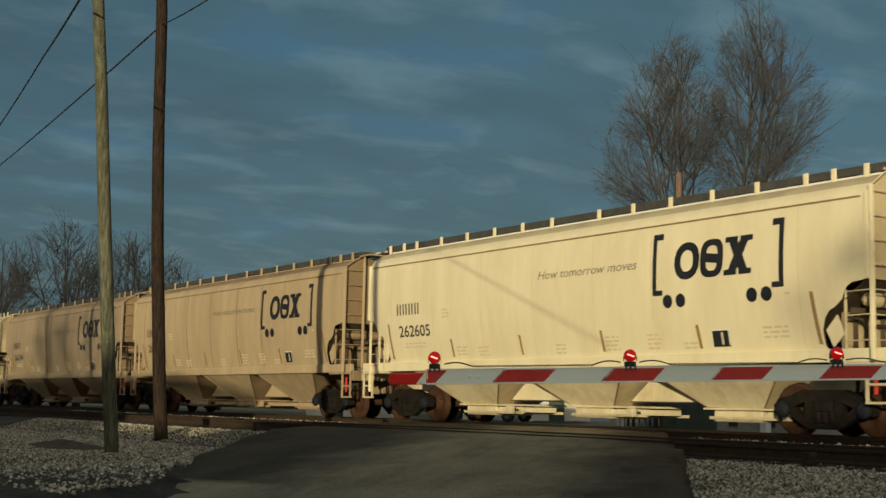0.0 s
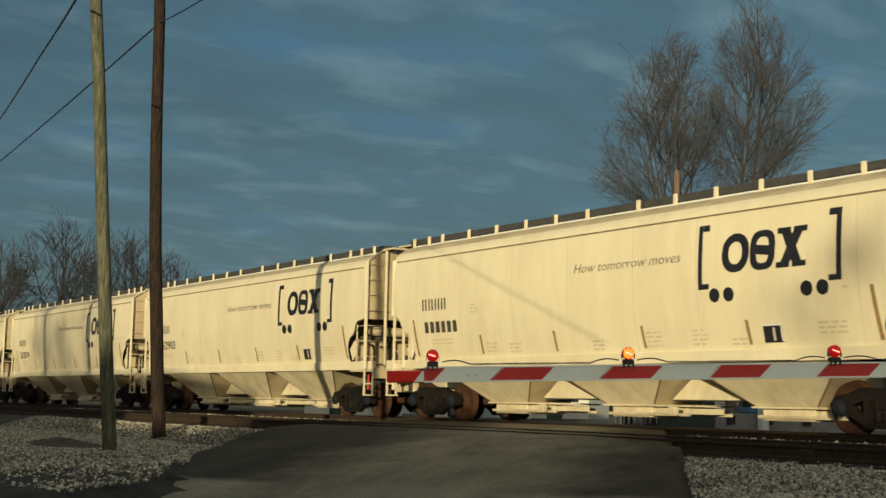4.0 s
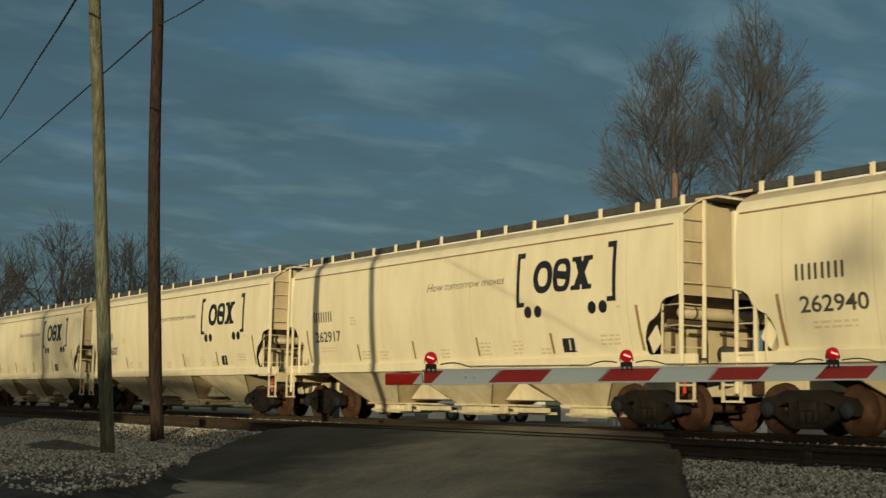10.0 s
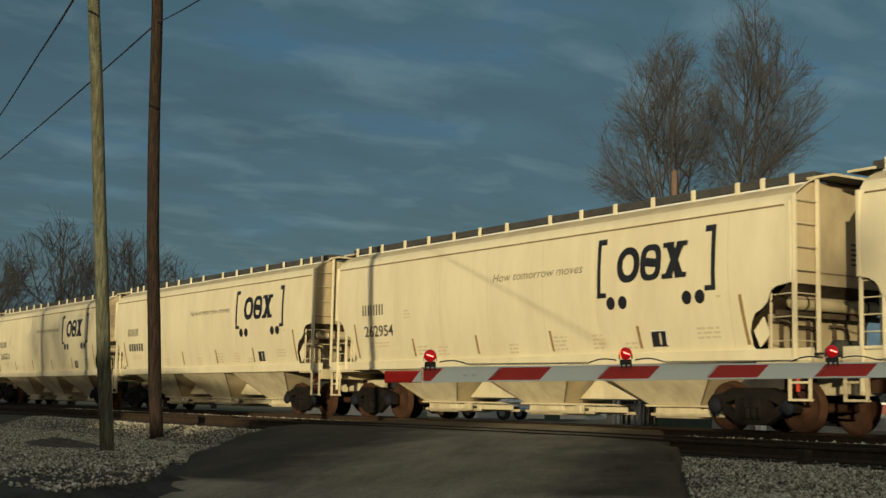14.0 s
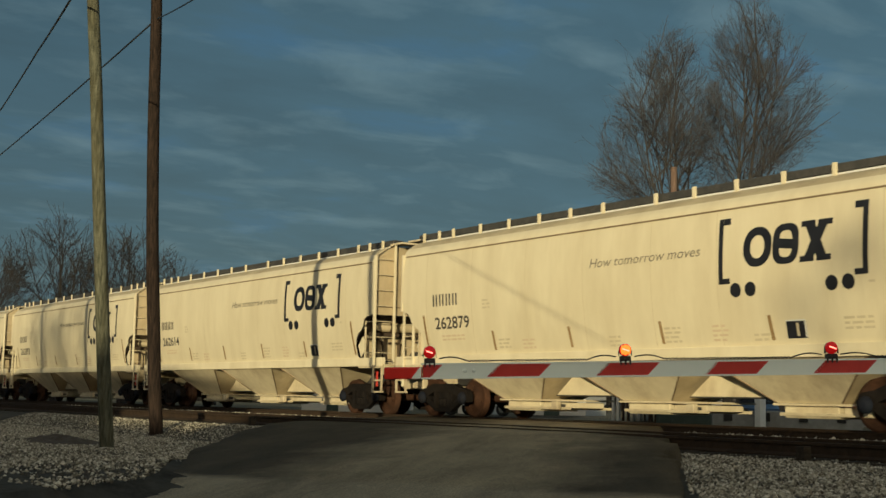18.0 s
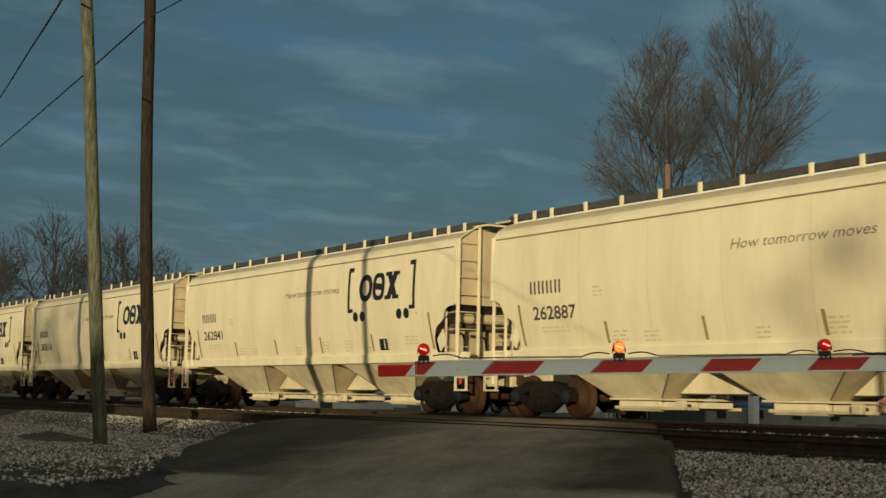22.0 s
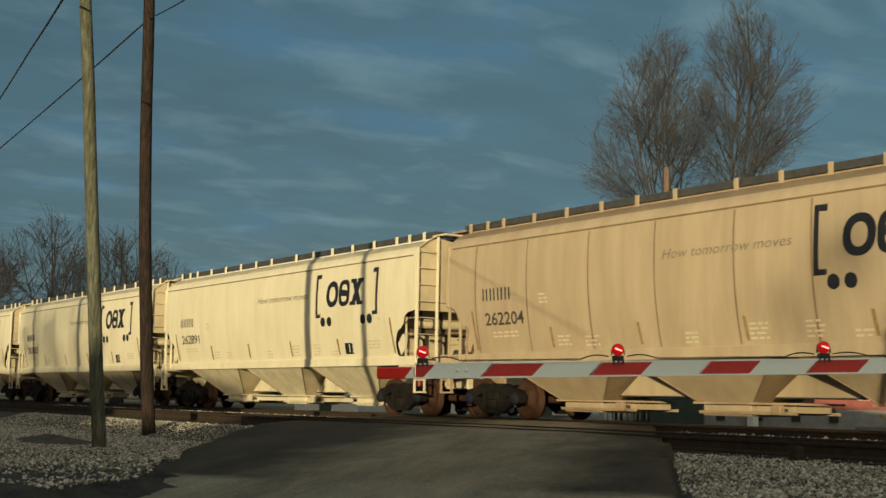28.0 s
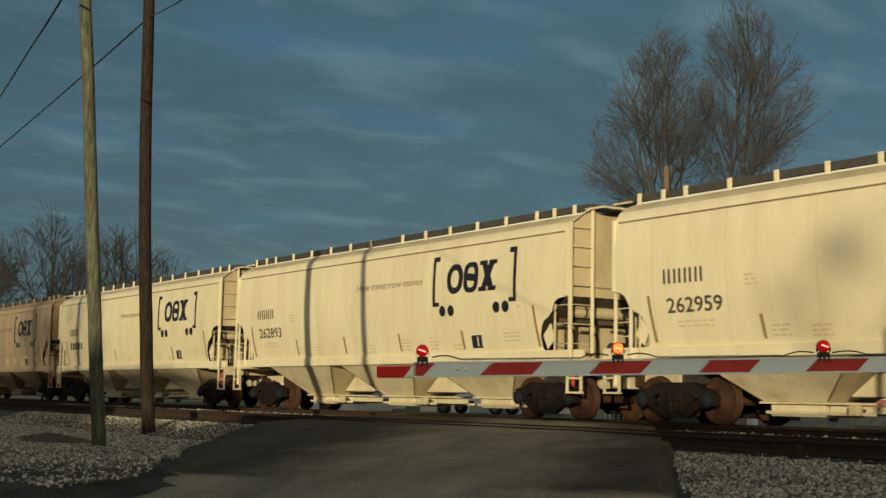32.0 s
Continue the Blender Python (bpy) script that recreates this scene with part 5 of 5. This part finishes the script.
RIGHT_CROWN = ((8.5, 0.9, 0.2), (10.4, 2.4, 0.6), (12.0, 3.2, 0.9), (14.0, 3.4, 1.0), (16.0, 3.1, 1.0), (17.4, 2.4, 0.8), (18.5, 1.7, 0.6), (19.6, 1.25, 0.5), (20.8, 0.8, 0.5), (21.6, 0.2, 0.5))
make_bare_tree(-47.8, 45.0, -0.35, LEFT_CROWN, 11, (BARK, TWIG), "bare multi-stemmed tree with a broad fan of grey-brown twigs", stems=6, fork=7.6, limbs=72)
make_bare_tree(-44.4, 45.4, -0.35, RIGHT_CROWN, 24, (BARK, TWIG), "tall bare tree with upright stems and fine grey-brown twigs", stems=4, fork=7.6, limbs=80)
FAR_TREES = ((-110.0, 33.6, 15.7, 10.5, 4), (-108.3, 38.8, 15.2, 9.0, 3), (-106.9, 42.3, 13.2, 6.5, 3), (-105.5, 45.9, 11.4, 5, 2), (-112.5, 29.0, 14.0, 9, 3), (-118, 48.5, 12.0, 6, 2), (-113.5, 36.2, 12.6, 8, 3), (-113, 41.0, 12.4, 7, 3), (-103, 26.0, 11.0, 8, 3))
for i, (x, y, h, w, n) in enumerate(FAR_TREES):
    make_bare_tree(x, y, -0.35, egg(h, w), 40 + i, (FAR_TWIG, FAR_TWIG), "low bare tree in the distance behind the tracks", stems=n, fork=h * 0.34, limbs=38, fine=0.011, step=0.46, depth=3, girth=0.17)
far_post = thing("wooden_post", pose(-42.2, 39.3, -0.35), "weathered brown wooden post behind the tracks", "post")
part("shaft", tubed((0, 0, -0.3), (0, 0, 10.9), 0.16, 0.13, seg=10), POST_WOOD, far_post)
part("cap", tubed((0, 0, 10.9), (0, 0, 10.98), 0.15, 0.11, seg=10), POST_WOOD, far_post)


def make_sun_block(x0, x1, y0, y1, eave, ridge):
    """An unseen long low warehouse added across the road from the tracks; it keeps the low sun off the ground."""
    shed = thing("warehouse", pose((x0 + x1) / 2, (y0 + y1) / 2, -0.4), "unseen long low grey metal shading block with a shallow roof", "warehouse")
    w, d = (x1 - x0) / 2, (y1 - y0) / 2
    for name, b in (("wall", (-w, w, d - 0.2, d, 0, eave)), ("wall", (-w, w, -d, -d + 0.2, 0, eave)), ("wall", (-w, -w + 0.2, -d + 0.2, d - 0.2, 0, eave)), ("wall", (w - 0.2, w, -d + 0.2, d - 0.2, 0, eave))):
        part(name, boxed(*b), GREY_METAL, shed)
    for sgn in (-1, 1):
        bm = bmesh.new()
        pts = [(-w - 0.3, sgn * (d + 0.4), eave), (w + 0.3, sgn * (d + 0.4), eave), (w + 0.3, 0, ridge), (-w - 0.3, 0, ridge)]
        bm.faces.new([bm.verts.new(p) for p in (pts if sgn < 0 else pts[::-1])])
        bmesh.ops.solidify(bm, geom=bm.faces[:], thickness=0.12)
        part("roof", bm, GREY_METAL, shed)
    for i in range(6):
        x = -w + w * (2 * i + 1) / 6
        part("roller_door", boxed(x - 1.6, x + 1.6, d, d + 0.06, 0.05, 3.4), SIDING, shed)


# three unseen blocks, each as high as the shade line needs
make_sun_block(-84, -4.5, -29, -17, 6.6, 8.2)
make_sun_block(-4, 12, -29, -17, 4.4, 5.5)
make_sun_block(12.5, 62, -29, -17, 5.8, 7.2)
SMALL_CROWN = ((8.9, 0.5, 0.0), (9.8, 1.8, 0.0), (10.6, 2.3, 0.1), (11.4, 1.9, 0.2), (12.0, 0.9, 0.2), (12.3, 0.1, 0.2))
for i, (x, y) in enumerate(((36.0, -33.0), (41.5, -36.0))):
    make_bare_tree(x, y, -0.4, SMALL_CROWN, 70 + i, (BARK, TWIG), "slim bare tree with a small crown beyond the warehouses", stems=2, fork=9.0, limbs=15, fine=0.015, step=0.30, depth=3, girth=0.06)
# unseen trees, added so that less sun reaches the far wagons
for i, (x, y, h, w) in enumerate(((-16.0, -36.0, 15, 9), (-9.0, -34.0, 13.5, 9), (-2.0, -36.0, 14.5, 9), (5.0, -35.0, 11, 7))):
    make_bare_tree(x, y, -0.4, egg(h, w), 72 + i, (BARK, TWIG), "unseen bare tree added to dim the sun on the far wagons", stems=3, fork=h * 0.34, limbs=16, fine=0.017, step=0.5, depth=3)


def make_verge():
    """Dirt spill by the poles and the short dark stakes at the ends of the crossing."""
    bm = bmesh.new()
    n = 26
    grid_mesh(bm, [[(-24.6 + 3.2 * i / n, 6.6 + 1.3 * j / n, ground_z(-24.6 + 3.2 * i / n, 6.6 + 1.3 * j / n) - 0.03 + 0.15 * max(0, 1 - ((i - n / 2) / (n / 2)) ** 2 - ((j - n / 2) / (n / 2)) ** 2) * (0.8 + 0.6 * noise.noise((i * 0.35, j * 0.35, 6)))) for i in range(n + 1)] for j in range(n + 1)])
    for f in bm.faces:
        f.smooth = True
    tagged(part("dirt_mound", bm, DIRT), "low heap of brown dirt spilled on the gravel", "dirt heap")
    for x, y, h in ((-10.09, 11.3, 0.17), (-23.87, 11.2, 0.19)):
        z = ground_z(x, y)
        tagged(part("timber_stake", boxed(x - 0.06, x + 0.06, y - 0.06, y + 0.06, z - 0.1, z + h, 0.01), TIE), "short dark timber stake beside the rail", "stake")
    rng = random.Random(9)
    for k in range(7):
        x, y = -10.6 - 0.35 * k, 9.0 + 0.33 * k
        bm = bmesh.new()
        bmesh.ops.create_icosphere(bm, subdivisions=2, radius=1)
        for v in bm.verts:
            v.co *= 1 + 0.35 * noise.noise(v.co * 1.7 + Vector((k, 0, 0)))
        lump = part("asphalt_lump", bm, ASPHALT)
        s = rng.uniform(0.10, 0.22)
        px, py = x + 0.667 * 0.35 + rng.uniform(-0.1, 0.1), y + 0.745 * 0.35
        lump.matrix_world = pose(px, py, ground_z(px, py) + 0.03) @ Matrix.Diagonal((s * 1.5, s, s * 0.55, 1))
        tagged(lump, "broken lump of dark asphalt at the road edge", "asphalt lump")


make_verge()


def make_hedge():
    """A far belt of bare scrub along the horizon, upright stems and slanting twigs in one mesh."""
    rng = np.random.default_rng(31)
    n = 16000
    x = rng.uniform(-260, 40, n)
    y = 108 + 0.16 * x + rng.uniform(-4, 4, n)
    tall = 2.6 + 1.2 * np.sin(x * 0.13) * np.sin(x * 0.041 + 2) + rng.uniform(-0.8, 1.2, n)
    lean = rng.normal(0, 0.5, n)
    w = rng.uniform(0.05, 0.14, n)
    low = np.where(rng.random(n) < 0.4, 0.0, tall * rng.uniform(0.0, 0.6, n))
    a = np.stack([x - w, y, low - 0.4], 1)
    b = np.stack([x + w, y, low - 0.4], 1)
    c = np.stack([x + lean, y + 0.2, tall - 0.35], 1)
    d = np.stack([x, y + 0.15, low - 0.4], 1)
    vs = np.stack([a, b, c, d], 1).reshape(-1, 3)
    k = np.arange(n) * 4
    fs = np.concatenate([np.stack([k, k + 1, k + 2], 1), np.stack([k + 1, k + 3, k + 2], 1), np.stack([k + 3, k, k + 2], 1)])
    me = bpy.data.meshes.new("scrub_belt")
    me.from_pydata(vs.tolist(), [], fs.tolist())
    me.materials.append(FAR_TWIG)
    tagged(new("scrub_belt", me), "dark belt of bare winter scrub on the horizon", "scrub", kind="stuff")


make_hedge()


# ---- the yard across the tracks ----
YARD_Z = -0.35


def make_pickup(x, y, turn):
    car = thing("pickup_truck", pose(x, y, YARD_Z, 0, 0, turn), "white pickup truck parked beyond the tracks", "pickup truck")
    part("body", prism(bmesh.new(), [(-2.6, 0.55), (2.6, 0.55), (2.65, 0.95), (1.3, 1.08), (-2.6, 1.08)], -0.9, 0.9), WHITE, car)
    part("cab", prism(bmesh.new(), [(-0.9, 1.08), (1.25, 1.08), (0.65, 1.78), (-0.7, 1.78)], -0.82, 0.82), WHITE, car)
    part("side_window", prism(bmesh.new(), [(-0.7, 1.15), (1.0, 1.15), (0.58, 1.68), (-0.58, 1.68)], -0.83, -0.821), GLASS, car)
    part("side_window", prism(bmesh.new(), [(-0.7, 1.15), (1.0, 1.15), (0.58, 1.68), (-0.58, 1.68)], 0.821, 0.83), GLASS, car)
    for sx in (-1.65, 1.65):
        for sy in (-0.78, 0.78):
            w = part("wheel", lathe(bmesh.new(), [(0.20, -0.12), (0.36, -0.12), (0.38, -0.08), (0.38, 0.08), (0.36, 0.12), (0.20, 0.12)], 18), RUBBER, car)
            w.matrix_local = pose(sx, sy, 0.38)
            part("rim", lathe(bmesh.new(), [(0.2, -0.125), (0.2, 0.125)], 14), CHROME, w)
    part("bumper", boxed(2.6, 2.75, -0.88, 0.88, 0.45, 0.65, 0.03), CHROME, car)
    part("bumper", boxed(-2.75, -2.6, -0.88, 0.88, 0.45, 0.65, 0.03), CHROME, car)


def make_sedan(x, y, turn):
    car = thing("parked_car", pose(x, y, YARD_Z, 0, 0, turn), "dark blue car parked beyond the tracks", "car")
    part("body", prism(bmesh.new(), [(-2.2, 0.35), (2.2, 0.35), (2.25, 0.70), (1.2, 0.88), (-1.7, 0.92), (-2.25, 0.80)], -0.85, 0.85), BLUE_CAR, car)
    part("cabin", prism(bmesh.new(), [(-1.6, 0.90), (1.1, 0.88), (0.45, 1.38), (-0.95, 1.40)], -0.72, 0.72), GLASS, car)
    part("roof", boxed(-0.95, 0.45, -0.70, 0.70, 1.385, 1.43, 0.02), BLUE_CAR, car)
    for sx in (-1.35, 1.35):
        for sy in (-0.74, 0.74):
            part("wheel", lathe(bmesh.new(), [(0.18, -0.1), (0.31, -0.1), (0.32, 0.0), (0.31, 0.1), (0.18, 0.1)], 16), RUBBER, car).matrix_local = pose(sx, sy, 0.32)


def make_yard():
    make_pickup(-57.8, 40.5, 20)
    make_sedan(-41.4, 43.3, -42)
    box_ = thing("skip_container", pose(-31.4, 29.7, YARD_Z, 0, 0, 45), "dark green steel refuse skip beside the track", "skip")
    part("tub", boxed(-0.85, 0.85, -0.7, 0.7, 0.12, 1.25, 0.03), GREEN_BOX, box_)
    part("rim", boxed(-0.9, 0.9, -0.75, 0.75, 1.25, 1.33, 0.01), GREEN_BOX, box_)
    for i in range(5):
        part("rib", boxed(-0.8 + 0.38 * i, -0.74 + 0.38 * i, -0.75, -0.7, 0.12, 1.25), GREEN_BOX, box_)
    for sx in (-0.6, 0.6):
        part("skid", boxed(sx - 0.08, sx + 0.08, -0.65, 0.65, 0, 0.12), DARK_STEEL, box_)
    rack = thing("pipe_rack", pose(-35.0, 31.6, YARD_Z, 0, 0, 40), "rusty rack of upright poles and pale boards", "rack")
    rng = random.Random(5)
    part("base", boxed(-1.5, 1.5, -0.4, 0.4, 0.0, 0.18), TIE, rack)
    for i in range(16):
        x, h = -1.4 + 0.187 * i, rng.uniform(0.9, 1.6)
        part("board", boxed(x, x + rng.uniform(0.04, 0.11), -0.35 + rng.uniform(0, 0.3), 0.1, 0.18, h), rng.choice((SIDING, RAIL, TIE, GREY_METAL)), rack)
    part("crossbar", boxed(-1.5, 1.5, 0.1, 0.2, 0.9, 1.0), RAIL, rack)
    tr = thing("box_trailer", pose(-40.0, 38.6, YARD_Z, 0, 0, -40), "white box trailer parked in the yard", "trailer")
    part("box", boxed(-1.3, 1.3, -0.85, 0.85, 0.45, 1.75, 0.03), WHITE, tr)
    part("band", boxed(-1.305, 1.305, -0.855, 0.855, 0.95, 1.02), GREY_METAL, tr)
    for sy in (-0.8, 0.8):
        part("wheel", lathe(bmesh.new(), [(0.15, -0.08), (0.3, -0.08), (0.3, 0.08), (0.15, 0.08)], 14), RUBBER, tr).matrix_local = pose(0.1, sy, 0.3)
    part("drawbar", boxed(1.3, 2.2, -0.06, 0.06, 0.42, 0.52), DARK_STEEL, tr)
    dock = thing("loading_dock", pose(-33.6, 36.6, YARD_Z, 0, 0, 50), "low grey concrete loading dock", "loading dock")
    part("slab", boxed(-2.6, 2.6, -1.0, 1.0, 0, 0.62, 0.03), GREY_METAL, dock)
    for sx in (-2.2, -0.9, 0.4, 1.7):
        part("bumper", boxed(sx, sx + 0.3, -1.08, -1.0, 0.25, 0.55), RUBBER, dock)
    post = thing("marker_post", pose(-33.2, 35.0, YARD_Z), "white painted wooden post", "post")
    part("shaft", boxed(-0.14, 0.14, -0.14, 0.14, 0, 1.7, 0.02), WHITE, post)
    part("cap", boxed(-0.17, 0.17, -0.17, 0.17, 1.7, 1.78, 0.02), WHITE, post)
    red = thing("low_building", pose(-37.5, 51.5, YARD_Z, 0, 0, 48), "low red-sided building on a pale concrete base", "building")
    part("base_wall", boxed(-6, 6, -3, 3, 0, 0.7), GREY_METAL, red)
    part("wall", boxed(-5.9, 5.9, -2.9, 2.9, 0.7, 3.0), BRICK_RED, red)
    part("roof", prism(bmesh.new(), [(-6.3, 3.0), (6.3, 3.0), (6.3, 3.15), (0, 3.9), (-6.3, 3.15)], -3.2, 3.2), GREY_METAL, red)
    for sx in (-3.5, 0, 3.5):
        w = part("window", boxed(sx - 0.6, sx + 0.6, -2.96, -2.9, 1.2, 2.2), GLASS, red)
        part("window_frame", boxed(sx - 0.68, sx + 0.68, -2.95, -2.905, 1.12, 1.2), WHITE, w)
    for k, (x, y, wd, h, turn) in enumerate(((-59.5, 47.0, 4.0, 2.7, 30), (-70.5, 39.5, 5.0, 3.0, 20), (-67, 45.5, 3.5, 2.6, 24), (-88, 50, 8.0, 3.0, 20))):
        sh = thing("small_shed", pose(x, y, YARD_Z, 0, 0, turn), "pale clapboard shed beyond the tracks", "shed")
        part("wall", boxed(-wd / 2, wd / 2, -1.6, 1.6, 0, h - 0.6), SIDING, sh)
        part("roof", prism(bmesh.new(), [(-wd / 2 - 0.25, h - 0.6), (wd / 2 + 0.25, h - 0.6), (0, h + 0.3)], -1.8, 1.8), GREY_METAL, sh)
        part("door", boxed(-0.45, 0.45, -1.66, -1.6, 0.02, 1.95), GREEN_BOX, sh)
        part("window", boxed(0.8, 1.4, -1.64, -1.6, 1.0, 1.7), GLASS, sh)


make_yard()
motions()
